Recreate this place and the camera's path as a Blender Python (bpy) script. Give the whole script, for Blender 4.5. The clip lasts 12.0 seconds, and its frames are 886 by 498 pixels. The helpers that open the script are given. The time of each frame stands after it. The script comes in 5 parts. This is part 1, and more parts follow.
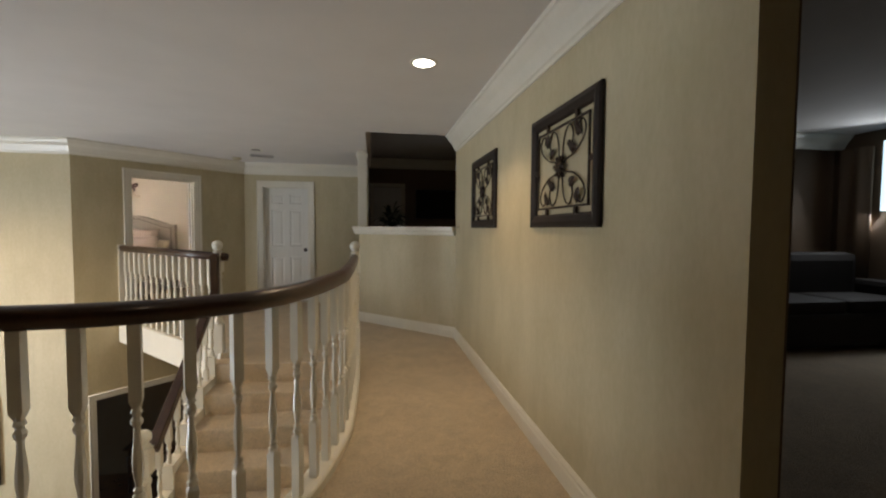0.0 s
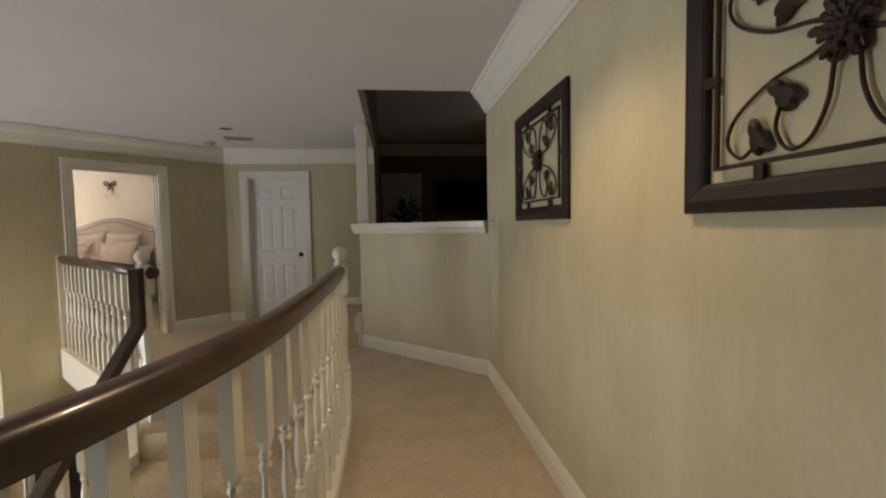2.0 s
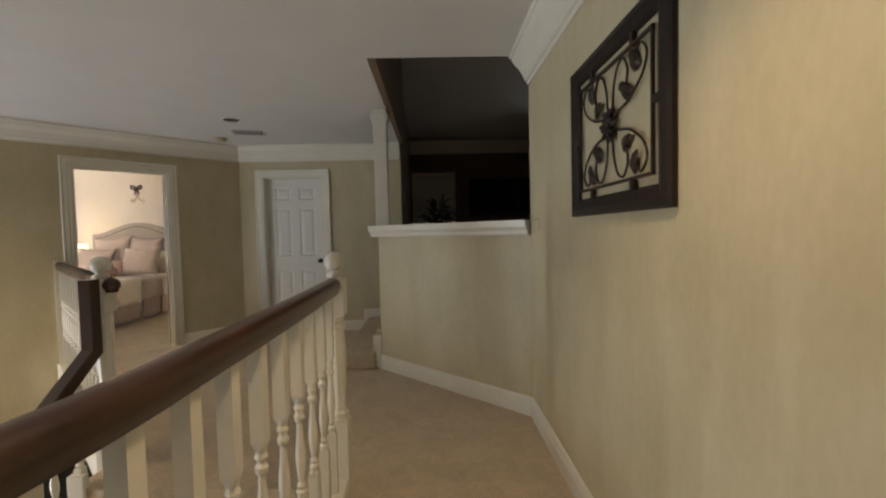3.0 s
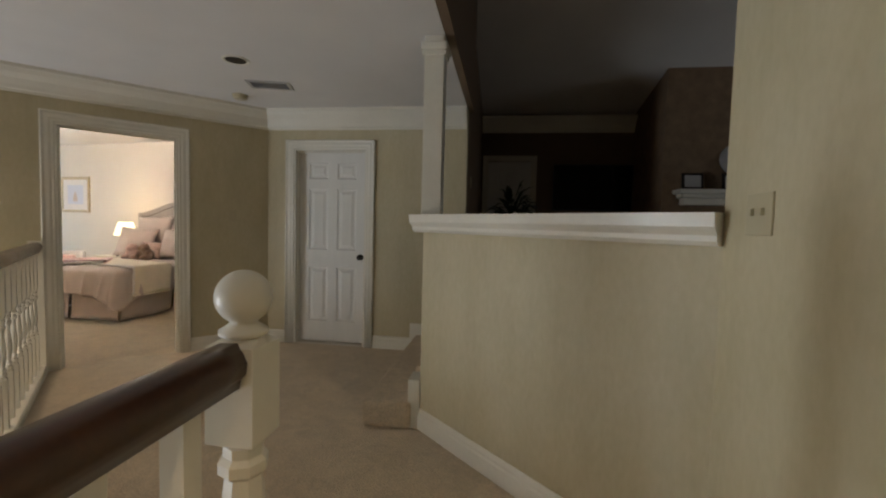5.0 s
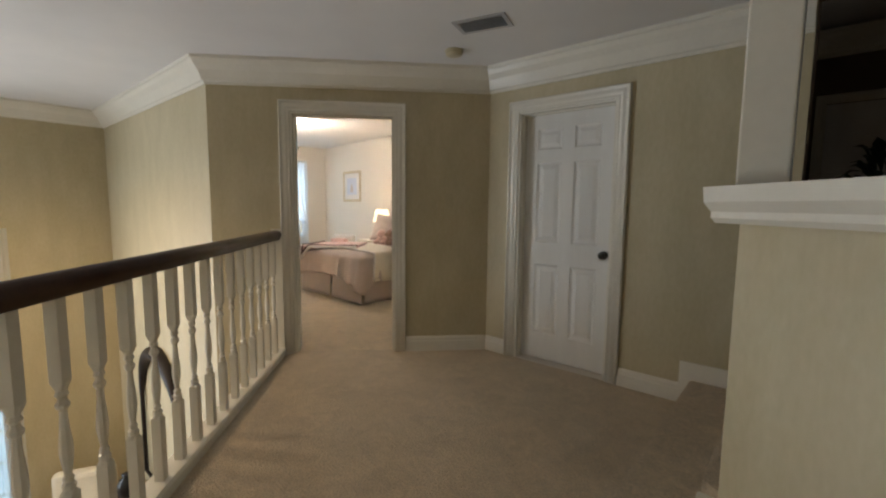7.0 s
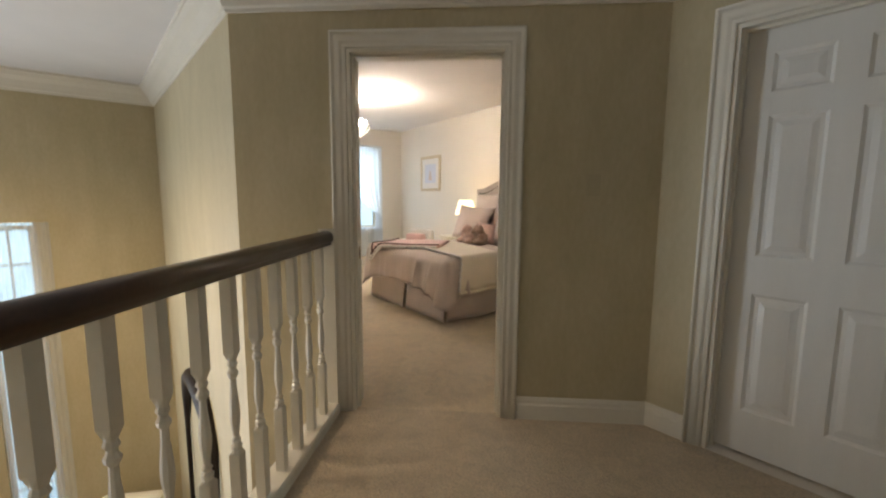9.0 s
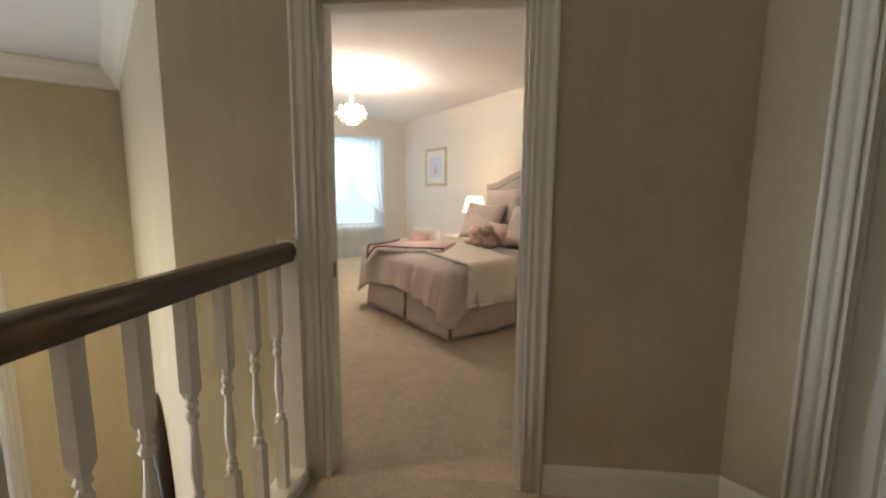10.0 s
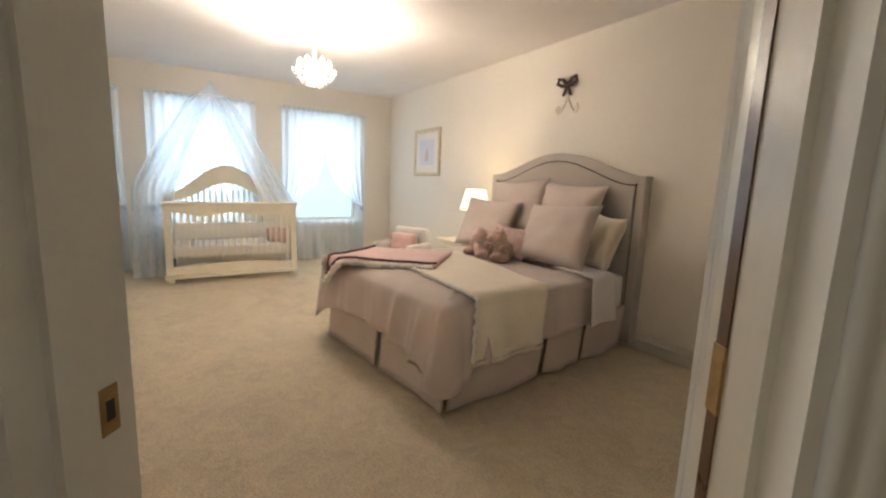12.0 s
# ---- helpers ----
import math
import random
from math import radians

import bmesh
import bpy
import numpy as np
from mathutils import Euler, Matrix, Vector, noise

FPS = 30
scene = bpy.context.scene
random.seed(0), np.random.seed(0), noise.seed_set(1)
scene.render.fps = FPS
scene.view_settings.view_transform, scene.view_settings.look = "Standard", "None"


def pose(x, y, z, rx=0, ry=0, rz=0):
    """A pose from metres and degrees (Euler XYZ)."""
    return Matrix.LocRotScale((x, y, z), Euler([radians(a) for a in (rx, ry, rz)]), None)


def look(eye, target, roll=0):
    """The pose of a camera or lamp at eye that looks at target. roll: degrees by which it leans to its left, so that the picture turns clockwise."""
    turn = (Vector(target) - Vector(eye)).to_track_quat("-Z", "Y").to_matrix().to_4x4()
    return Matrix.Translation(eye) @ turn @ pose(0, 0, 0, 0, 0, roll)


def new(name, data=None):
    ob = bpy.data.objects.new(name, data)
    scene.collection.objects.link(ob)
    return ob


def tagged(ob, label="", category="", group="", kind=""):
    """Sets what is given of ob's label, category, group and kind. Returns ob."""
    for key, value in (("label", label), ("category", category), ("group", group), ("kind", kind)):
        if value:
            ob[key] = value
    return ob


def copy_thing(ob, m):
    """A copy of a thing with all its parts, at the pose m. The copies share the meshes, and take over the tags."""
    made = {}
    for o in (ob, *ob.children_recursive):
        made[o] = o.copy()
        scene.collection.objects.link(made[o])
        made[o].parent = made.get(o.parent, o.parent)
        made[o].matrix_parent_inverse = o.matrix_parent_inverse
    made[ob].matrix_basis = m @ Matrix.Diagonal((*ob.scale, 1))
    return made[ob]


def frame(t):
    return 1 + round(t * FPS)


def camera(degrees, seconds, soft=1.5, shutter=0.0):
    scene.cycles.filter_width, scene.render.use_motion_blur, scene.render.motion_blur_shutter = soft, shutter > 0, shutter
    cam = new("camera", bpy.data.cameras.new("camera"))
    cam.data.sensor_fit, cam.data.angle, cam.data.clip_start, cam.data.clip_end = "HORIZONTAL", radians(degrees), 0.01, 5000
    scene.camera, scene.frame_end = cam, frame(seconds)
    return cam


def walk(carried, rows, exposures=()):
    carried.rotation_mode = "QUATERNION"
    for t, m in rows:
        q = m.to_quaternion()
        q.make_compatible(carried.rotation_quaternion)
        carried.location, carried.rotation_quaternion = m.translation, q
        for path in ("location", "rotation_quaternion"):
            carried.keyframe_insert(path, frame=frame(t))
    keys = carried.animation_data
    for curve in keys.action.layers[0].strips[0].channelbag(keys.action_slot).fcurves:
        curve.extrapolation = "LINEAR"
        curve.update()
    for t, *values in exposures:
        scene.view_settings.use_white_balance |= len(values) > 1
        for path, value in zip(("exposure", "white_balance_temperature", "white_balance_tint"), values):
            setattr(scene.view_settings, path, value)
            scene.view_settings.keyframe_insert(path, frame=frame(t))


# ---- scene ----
cam = camera(92.2, 12.0, soft=2.2)
PATH = [
    (0, (1.094, 0.285, 1.317), (1.421, 2.255, 1.222), 0.4),
    (0.5, (1.113, 0.624, 1.313), (1.485, 2.587, 1.227), 0.4),
    (1, (1.245, 1.014, 1.298), (1.555, 2.989, 1.224), -0.0),
    (1.5, (1.308, 1.39, 1.301), (1.544, 3.374, 1.214), -0.6),
    (2, (1.284, 1.728, 1.312), (1.509, 3.712, 1.199), -1.1),
    (2.5, (1.363, 2.089, 1.293), (1.509, 4.081, 1.194), -1.5),
    (4.5, (1.453, 3.487, 1.269), (1.282, 5.479, 1.195), 0.9),
    (5, (1.396, 3.851, 1.278), (1.119, 5.829, 1.168), 1.5),
    (5.5, (1.458, 4.173, 1.281), (0.861, 6.078, 1.155), 1.1),
    (6, (1.4, 4.466, 1.254), (0.523, 6.257, 1.107), 1.0),
    (6.5, (1.211, 4.72, 1.269), (0.133, 6.395, 1.086), 1.0),
    (7, (1.055, 4.957, 1.277), (-0.233, 6.474, 1.075), 0.6),
    (7.5, (0.81, 5.203, 1.255), (-0.625, 6.581, 1.05), 0.9),
    (9.5, (-0.299, 5.926, 1.26), (-1.833, 7.182, 1.0), 0.4),
    (10, (-0.522, 6.161, 1.276), (-2.067, 7.4, 1.003), 0.4),
    (10.5, (-0.829, 6.414, 1.25), (-2.376, 7.653, 0.977), 0.2),
    (11, (-1.133, 6.595, 1.248), (-2.636, 7.886, 0.973), 1.5),
    (11.5, (-1.338, 6.809, 1.258), (-2.853, 8.082, 0.967), 1.8),
    (12, (-1.571, 6.95, 1.254), (-3.075, 8.232, 0.947), 2.2),
]
walk(cam, [(t, look(eye, target, roll)) for t, eye, target, roll in PATH])

# ---- light ----
world = bpy.data.worlds.new("sky")
scene.world = world
world.use_nodes = True
wn = world.node_tree.nodes
sky = wn.new("ShaderNodeTexSky")
sky.sky_type, sky.sun_disc = "NISHITA", False
sky.sun_elevation, sky.sun_rotation = radians(40), radians(200)
wn["Background"].inputs[1].default_value = 0.12
world.node_tree.links.new(sky.outputs[0], wn["Background"].inputs[0])
scene.view_settings.exposure = 0.0


def lamp(name, kind, m, watts, colour, **extra):
    data = bpy.data.lights.new(name, kind)
    data.energy, data.color = watts, colour
    if "size" in extra:
        data.shape, data.size, data.size_y = "RECTANGLE", extra["size"][0], extra["size"][1]
    if "radius" in extra:
        data.shadow_soft_size = extra["radius"]
    if "spot" in extra:
        data.spot_size, data.spot_blend = radians(extra["spot"]), 0.6
    ob = new(name, data)
    ob.matrix_world = m
    return ob


DAY, SOFT, WARM, BULB = (0.62, 0.82, 1.0), (0.90, 0.95, 1.0), (1.0, 0.725, 0.445), (1.0, 0.855, 0.72)
PHI = -8.0                                   # the bedroom stands a little askew
BED = pose(0, 0, 0, 0, 0, PHI)
BEDI = BED.inverted()
lamp("foyer_window_light", "AREA", look((-5.8, 5.2, -0.7), (0, 4.2, 0.2)), 2.5, DAY, size=(0.42, 3.2))
# Unseen wider window, added to throw daylight on the foyer wall and hall.
lamp("foyer_window_light", "AREA", look((-5.8, 3.075, -0.7), (0, 4.6, 0.2)), 195, (0.77, 0.85, 0.94), size=(0.95, 3.2))
# Only the first can is known; the other three are added fill lights.
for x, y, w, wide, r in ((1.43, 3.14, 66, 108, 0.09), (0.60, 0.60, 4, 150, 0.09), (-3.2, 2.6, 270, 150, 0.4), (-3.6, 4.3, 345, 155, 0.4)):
    lamp("hall_and_fill_can", "SPOT", pose(x, y, 2.39), w, WARM, radius=r, spot=wide)
lamp("chandelier_light", "POINT", BED @ pose(-6.40, 7.75, 2.16), 185, BULB, radius=0.10)
lamp("side_room_window_light", "AREA", look((7.25, 4.65, 1.9), (3.0, 2.0, 0.0)), 11, SOFT, size=(0.2, 1.2))
# Fill light for the dark den, set in a made-up window out of view.
lamp("den_fill_light", "AREA", pose(7.32, 7.75, 1.8, 0, 90, 0), 9, SOFT, size=(1.2, 1.4))
lamp("table_lamp_light", "POINT", BED @ pose(-6.30, 9.46, 1.12), 7, WARM, radius=0.05)
lamp("bedroom_window_light", "AREA", BED @ pose(-9.24, 8.64, 1.37, 0, -90, 0), 13, DAY, size=(1.5, 1.05))
lamp("bedroom_window_light", "AREA", BED @ pose(-9.24, 7.05, 1.37, 0, -90, 0), 13, DAY, size=(1.5, 1.05))

# ---- materials ----


def material(name, colour, rough=0.6, metal=0.0, vary=0.12, scale=6.0, grain=60.0, bump=0.08, dist=0.002, stretch=(1, 1, 1),
             emit=None, glow=0.0, coat=0.0, second=None, spec=0.5, sheen=0.0, per=0.0):
    """Paint, cloth or wood: colour varied at two scales, with a fine relief."""
    mat = bpy.data.materials.new(name)
    mat.use_nodes = True
    n, l = mat.node_tree.nodes, mat.node_tree.links
    b = n["Principled BSDF"]
    tc, mp = n.new("ShaderNodeTexCoord"), n.new("ShaderNodeMapping")
    l.new(tc.outputs["Object"], mp.inputs[0])
    mp.inputs["Scale"].default_value = stretch
    big, fine = n.new("ShaderNodeTexNoise"), n.new("ShaderNodeTexNoise")
    big.inputs["Scale"].default_value, big.inputs["Detail"].default_value = scale, 5.0
    fine.inputs["Scale"].default_value, fine.inputs["Detail"].default_value = grain, 4.0
    for q in (big, fine):
        l.new(mp.outputs[0], q.inputs["Vector"])
    add = n.new("ShaderNodeMix")
    add.data_type, add.inputs[0].default_value = "FLOAT", 0.35
    l.new(big.outputs[0], add.inputs[2]), l.new(fine.outputs[0], add.inputs[3])
    ramp = n.new("ShaderNodeMix")
    ramp.data_type = "RGBA"
    low = tuple(c * (1 - vary) for c in colour)
    high = second or tuple(min(1.0, c * (1 + vary)) for c in colour)
    ramp.inputs[6].default_value, ramp.inputs[7].default_value = (*low, 1), (*high, 1)
    spread = n.new("ShaderNodeMapRange")
    spread.inputs[1].default_value, spread.inputs[2].default_value = 0.3, 0.7
    l.new(add.outputs[0], spread.inputs[0]), l.new(spread.outputs[0], ramp.inputs[0])
    l.new(ramp.outputs[2], b.inputs["Base Color"])
    rv = n.new("ShaderNodeMapRange")
    rv.inputs[3].default_value, rv.inputs[4].default_value = max(0.02, rough - 0.08), min(1.0, rough + 0.08)
    l.new(big.outputs[0], rv.inputs[0]), l.new(rv.outputs[0], b.inputs["Roughness"])
    b.inputs["Metallic"].default_value = metal
    b.inputs["Coat Weight"].default_value = coat
    b.inputs["Specular IOR Level"].default_value = spec
    b.inputs["Sheen Weight"].default_value = sheen
    if bump:
        bp = n.new("ShaderNodeBump")
        bp.inputs["Strength"].default_value, bp.inputs["Distance"].default_value = bump, dist
        l.new(fine.outputs[0], bp.inputs["Height"]), l.new(bp.outputs[0], b.inputs["Normal"])
    if emit:
        b.inputs["Emission Color"].default_value, b.inputs["Emission Strength"].default_value = (*emit, 1), glow
    return mat


def wall_paint(name, colour, second, streak=0.16):
    """Ragged faux finish: soft upright streaks over cloudy blotches."""
    mat = material(name, colour, 0.55, vary=0.10, scale=2.2, grain=26, bump=0.10, dist=0.001, stretch=(1.6, 1.6, 0.8), second=second)
    n, l = mat.node_tree.nodes, mat.node_tree.links
    b = n["Principled BSDF"]
    old = b.inputs["Base Color"].links[0].from_socket
    tc, mp, st = n.new("ShaderNodeTexCoord"), n.new("ShaderNodeMapping"), n.new("ShaderNodeTexNoise")
    mp.inputs["Scale"].default_value = (4.5, 4.5, 0.9)
    st.inputs["Scale"].default_value, st.inputs["Detail"].default_value, st.inputs["Roughness"].default_value = 1.6, 7, 0.65
    l.new(tc.outputs["Object"], mp.inputs[0]), l.new(mp.outputs[0], st.inputs["Vector"])
    mr, mix = n.new("ShaderNodeMapRange"), n.new("ShaderNodeMix")
    mr.inputs[1].default_value, mr.inputs[2].default_value, mr.inputs[4].default_value = 0.48, 0.72, streak
    mix.data_type = "RGBA"
    mix.inputs[7].default_value = (colour[0] * 0.72, colour[1] * 0.72, colour[2] * 0.66, 1)
    l.new(st.outputs[0], mr.inputs[0]), l.new(mr.outputs[0], mix.inputs[0])
    l.new(old, mix.inputs[6]), l.new(mix.outputs[2], b.inputs["Base Color"])
    return mat


def carpet(name, colour):
    """Cut pile: tufts, with brushed patches that lie light and dark."""
    mat = material(name, colour, 0.95, vary=0.09, scale=3.5, grain=260, bump=0.9, dist=0.006, spec=0.15, sheen=0.25)
    n, l = mat.node_tree.nodes, mat.node_tree.links
    b = n["Principled BSDF"]
    old = b.inputs["Base Color"].links[0].from_socket
    tc, tuft, patch = n.new("ShaderNodeTexCoord"), n.new("ShaderNodeTexNoise"), n.new("ShaderNodeTexNoise")
    tuft.inputs["Scale"].default_value, tuft.inputs["Detail"].default_value = 85, 5
    patch.inputs["Scale"].default_value, patch.inputs["Detail"].default_value, patch.inputs["Distortion"].default_value = 9, 6, 1.6
    l.new(tc.outputs["Object"], tuft.inputs["Vector"]), l.new(tc.outputs["Object"], patch.inputs["Vector"])
    sum_ = n.new("ShaderNodeMix")
    sum_.data_type, sum_.inputs[0].default_value = "FLOAT", 0.36
    l.new(tuft.outputs[0], sum_.inputs[2]), l.new(patch.outputs[0], sum_.inputs[3])
    mr, mul = n.new("ShaderNodeMapRange"), n.new("ShaderNodeMix")
    mr.inputs[1].default_value, mr.inputs[2].default_value = 0.36, 0.64
    mr.inputs[3].default_value, mr.inputs[4].default_value = 0.81, 1.15
    mul.data_type, mul.blend_type, mul.inputs[0].default_value = "RGBA", "MULTIPLY", 1.0
    l.new(sum_.outputs[0], mr.inputs[0]), l.new(old, mul.inputs[6]), l.new(mr.outputs[0], mul.inputs[7])
    l.new(mul.outputs[2], b.inputs["Base Color"])
    bp = n.new("ShaderNodeBump")
    bp.inputs["Strength"].default_value, bp.inputs["Distance"].default_value = 1.0, 0.024
    l.new(sum_.outputs[0], bp.inputs["Height"])
    l.new(b.inputs["Normal"].links[0].from_socket, bp.inputs["Normal"])
    l.new(bp.outputs[0], b.inputs["Normal"])
    return mat


def wood(name, dark, light, rough=0.22, coat=0.5):
    mat = material(name, dark, rough, vary=0.3, scale=2.5, grain=28, bump=0.05, dist=0.0006, stretch=(3, 3, 3), second=light, coat=coat)
    return mat


def sheer(name, colour, clear):
    """Thin voile: lets light through."""
    mat = bpy.data.materials.new(name)
    mat.use_nodes = True
    n, l = mat.node_tree.nodes, mat.node_tree.links
    n.remove(n["Principled BSDF"])
    dif, tra, tr, a, b = [
        n.new("ShaderNodeBsdfDiffuse"), n.new("ShaderNodeBsdfTranslucent"), n.new("ShaderNodeBsdfTransparent"), n.new("ShaderNodeMixShader"), n.new("ShaderNodeMixShader")]
    weave = n.new("ShaderNodeTexNoise")
    weave.inputs["Scale"].default_value = 30
    mr = n.new("ShaderNodeMapRange")
    mr.inputs[3].default_value, mr.inputs[4].default_value = clear * 0.7, min(1, clear * 1.3)
    l.new(weave.outputs[0], mr.inputs[0])
    for q in (dif, tra):
        q.inputs[0].default_value = (*colour, 1)
    a.inputs[0].default_value = 0.7
    l.new(dif.outputs[0], a.inputs[1]), l.new(tra.outputs[0], a.inputs[2])
    l.new(mr.outputs[0], b.inputs[0]), l.new(a.outputs[0], b.inputs[1]), l.new(tr.outputs[0], b.inputs[2])
    l.new(b.outputs[0], n["Material Output"].inputs[0])
    return mat


def glass(name):
    mat = bpy.data.materials.new(name)
    mat.use_nodes = True
    b = mat.node_tree.nodes["Principled BSDF"]
    b.inputs["Transmission Weight"].default_value, b.inputs["Roughness"].default_value, b.inputs["IOR"].default_value = 1.0, 0.02, 1.45
    return mat


OLIVE = wall_paint("olive_paint", (0.53, 0.46, 0.285), (0.60, 0.53, 0.365), 0.30)
CREAM = material("cream_paint", (0.80, 0.74, 0.65), 0.6, vary=0.03, scale=2, bump=0.06)
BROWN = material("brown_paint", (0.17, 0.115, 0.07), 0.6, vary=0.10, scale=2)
WHITE = material("white_trim", (0.76, 0.73, 0.64), 0.32, vary=0.04, scale=5, grain=40, bump=0.04, dist=0.0006)
DOORW = material("white_door_paint", (0.76, 0.75, 0.71), 0.38, vary=0.04, scale=4, grain=70, bump=0.06, dist=0.0006, stretch=(4, 4, 0.6))
IVORY = material("ivory_paint", (0.80, 0.74, 0.60), 0.3, vary=0.05, scale=8, bump=0.03)
CEIL = material("ceiling_paint", (0.70, 0.68, 0.66), 0.85, vary=0.04, scale=3, grain=180, bump=0.25, dist=0.002)
CEILB = material("bedroom_ceiling_paint", (0.82, 0.79, 0.76), 0.85, vary=0.03, scale=3, grain=180, bump=0.2, dist=0.002)
CARPET = carpet("beige_carpet", (0.665, 0.545, 0.39))
CARPETB = carpet("bedroom_carpet", (0.75, 0.62, 0.435))
RAIL = wood("dark_stained_wood", (0.030, 0.012, 0.006), (0.062, 0.025, 0.011), 0.32, 0.25)
FRAME = material("dark_frame", (0.018, 0.012, 0.010), 0.5, vary=0.3, scale=20, bump=0.1, spec=0.3)
IRON = material("bronzed_iron", (0.045, 0.030, 0.022), 0.5, metal=0.6, vary=0.3, scale=30, bump=0.2)
BLACK = material("black_gloss", (0.012, 0.012, 0.014), 0.3, vary=0.2)
BRASS = material("aged_brass", (0.42, 0.30, 0.14), 0.35, metal=1.0, vary=0.2, scale=40)
BRONZE = material("dark_bronze", (0.05, 0.045, 0.04), 0.35, metal=0.9, vary=0.2, scale=40)
LINEN = material("mauve_linen", (0.63, 0.53, 0.475), 0.9, vary=0.06, scale=5, grain=320, bump=0.35, dist=0.0015, sheen=0.3, spec=0.2)
HEADC = material("taupe_upholstery", (0.50, 0.45, 0.40), 0.9, vary=0.05, scale=4, grain=400, bump=0.3, dist=0.001, sheen=0.2, spec=0.2)
SATIN = material("cream_satin", (0.86, 0.77, 0.62), 0.45, vary=0.05, scale=8, grain=60, bump=0.25, dist=0.003, sheen=0.3)
WHITEC = material("white_cotton", (0.82, 0.78, 0.74), 0.85, vary=0.04, scale=6, grain=200, bump=0.3, dist=0.002)
PINKC = material("pink_throw", (0.70, 0.46, 0.42), 0.95, vary=0.15, scale=30, grain=200, bump=0.6, dist=0.004, sheen=0.4)
PLUMC = material("plum_band", (0.10, 0.05, 0.05), 0.9, vary=0.2, scale=30)
FUR = material("brown_plush", (0.45, 0.29, 0.22), 1.0, vary=0.35, scale=30, grain=180, bump=1.0, dist=0.012, sheen=0.5)
FURP = material("pink_plush", (0.72, 0.50, 0.44), 1.0, vary=0.2, scale=30, grain=180, bump=1.0, dist=0.010, sheen=0.5)
GOLD = material("pale_gilt_frame", (0.62, 0.50, 0.32), 0.4, metal=0.3, vary=0.15, scale=20)
PAPER = material("pale_print", (0.68, 0.70, 0.78), 0.7, vary=0.03, scale=12)
MAT = material("dark_leather", (0.022, 0.017, 0.015), 0.75, vary=0.2, scale=8)
LEAF = material("dark_leaf", (0.03, 0.05, 0.03), 0.5, vary=0.3, scale=20)
HALLWOOD = wood("brown_floorboards", (0.09, 0.04, 0.018), (0.17, 0.08, 0.035), 0.3, 0.3)
TV = material("screen", (0.01, 0.01, 0.013), 0.12, vary=0.1)
GREY = material("vent_grey", (0.42, 0.41, 0.40), 0.5, vary=0.05)
PLASTIC = material("cream_plastic", (0.50, 0.44, 0.29), 0.4, vary=0.03)
NICHE = material("brick_brown", (0.20, 0.13, 0.075), 0.8, vary=0.25, scale=9, grain=80, bump=0.3, dist=0.004)
CRYSTAL = glass("crystal")
GLASS = glass("window_glass")
VOILE = sheer("white_voile", (0.90, 0.94, 0.98), 0.06)
NET = sheer("canopy_net", (0.92, 0.95, 0.99), 0.42)
LIT = material("lit_bulb", (1, 0.95, 0.85), 0.4, vary=0, emit=(1.0, 0.90, 0.75), glow=14)
CANLIT = material("lit_can_lens", (1, 0.95, 0.85), 0.4, vary=0, emit=(1.0, 0.93, 0.80), glow=9)
SHADE = material("lit_lampshade", (0.85, 0.75, 0.6), 0.8, vary=0.03, emit=(1.0, 0.80, 0.50), glow=2.2)
GLOW = material("daylight_haze", (0.8, 0.9, 1.0), 1.0, vary=0.05, scale=1.5, emit=(0.62, 0.84, 1.0), glow=1.45)
GLOWS = material("street_haze", (0.8, 0.9, 1.0), 1.0, vary=0.05, scale=1.5, emit=(0.50, 0.78, 1.0), glow=1.7)

# ---- building helpers ----


def mesh_of(name, bm, mat, smooth=False):
    me = bpy.data.meshes.new(name)
    bmesh.ops.recalc_face_normals(bm, faces=bm.faces)
    bm.to_mesh(me)
    bm.free()
    me.materials.append(mat)
    if smooth:
        for p in me.polygons:
            p.use_smooth = True
    return me


def solid(name, bm, mat, label="", category="", kind="", group="", smooth=False):
    """A thing that is one mesh."""
    return tagged(new(name, mesh_of(name, bm, mat, smooth)), label, category, group, kind)


def part(name, bm, mat, parent, label="", smooth=False):
    ob = new(name, mesh_of(name, bm, mat, smooth))
    ob.parent = parent
    return tagged(ob, label)


def shared(name, me, parent, m):
    ob = new(name, me)
    ob.parent = parent
    ob.matrix_basis = m
    return ob


def thing(name, m, label, category, group="", kind=""):
    ob = new(name)
    ob.matrix_basis = m
    return tagged(ob, label, category, group, kind)


def box(bm, x0, y0, z0, x1, y1, z1, m=None):
    vs = [bm.verts.new((x, y, z)) for z in (z0, z1) for y in (y0, y1) for x in (x0, x1)]
    for f in ((0, 2, 3, 1), (4, 5, 7, 6), (0, 1, 5, 4), (2, 6, 7, 3), (0, 4, 6, 2), (1, 3, 7, 5)):
        bm.faces.new([vs[i] for i in f])
    if m is not None:
        for v in vs:
            v.co = m @ v.co
    return bm


def bx(*a, m=None, bevel=0.0):
    bm = box(bmesh.new(), *a, m=m)
    if bevel:
        bmesh.ops.bevel(bm, geom=bm.edges[:], offset=bevel, segments=2, affect="EDGES", profile=0.6)
    return bm


def prism(bm, outline, z0, z1):
    """A slab over an outline (x, y)."""
    lo = [bm.verts.new((x, y, z0)) for x, y in outline]
    hi = [bm.verts.new((x, y, z1)) for x, y in outline]
    bm.faces.new(lo[::-1]), bm.faces.new(hi)
    k = len(outline)
    for i in range(k):
        bm.faces.new((lo[i], lo[(i + 1) % k], hi[(i + 1) % k], hi[i]))
    return bm


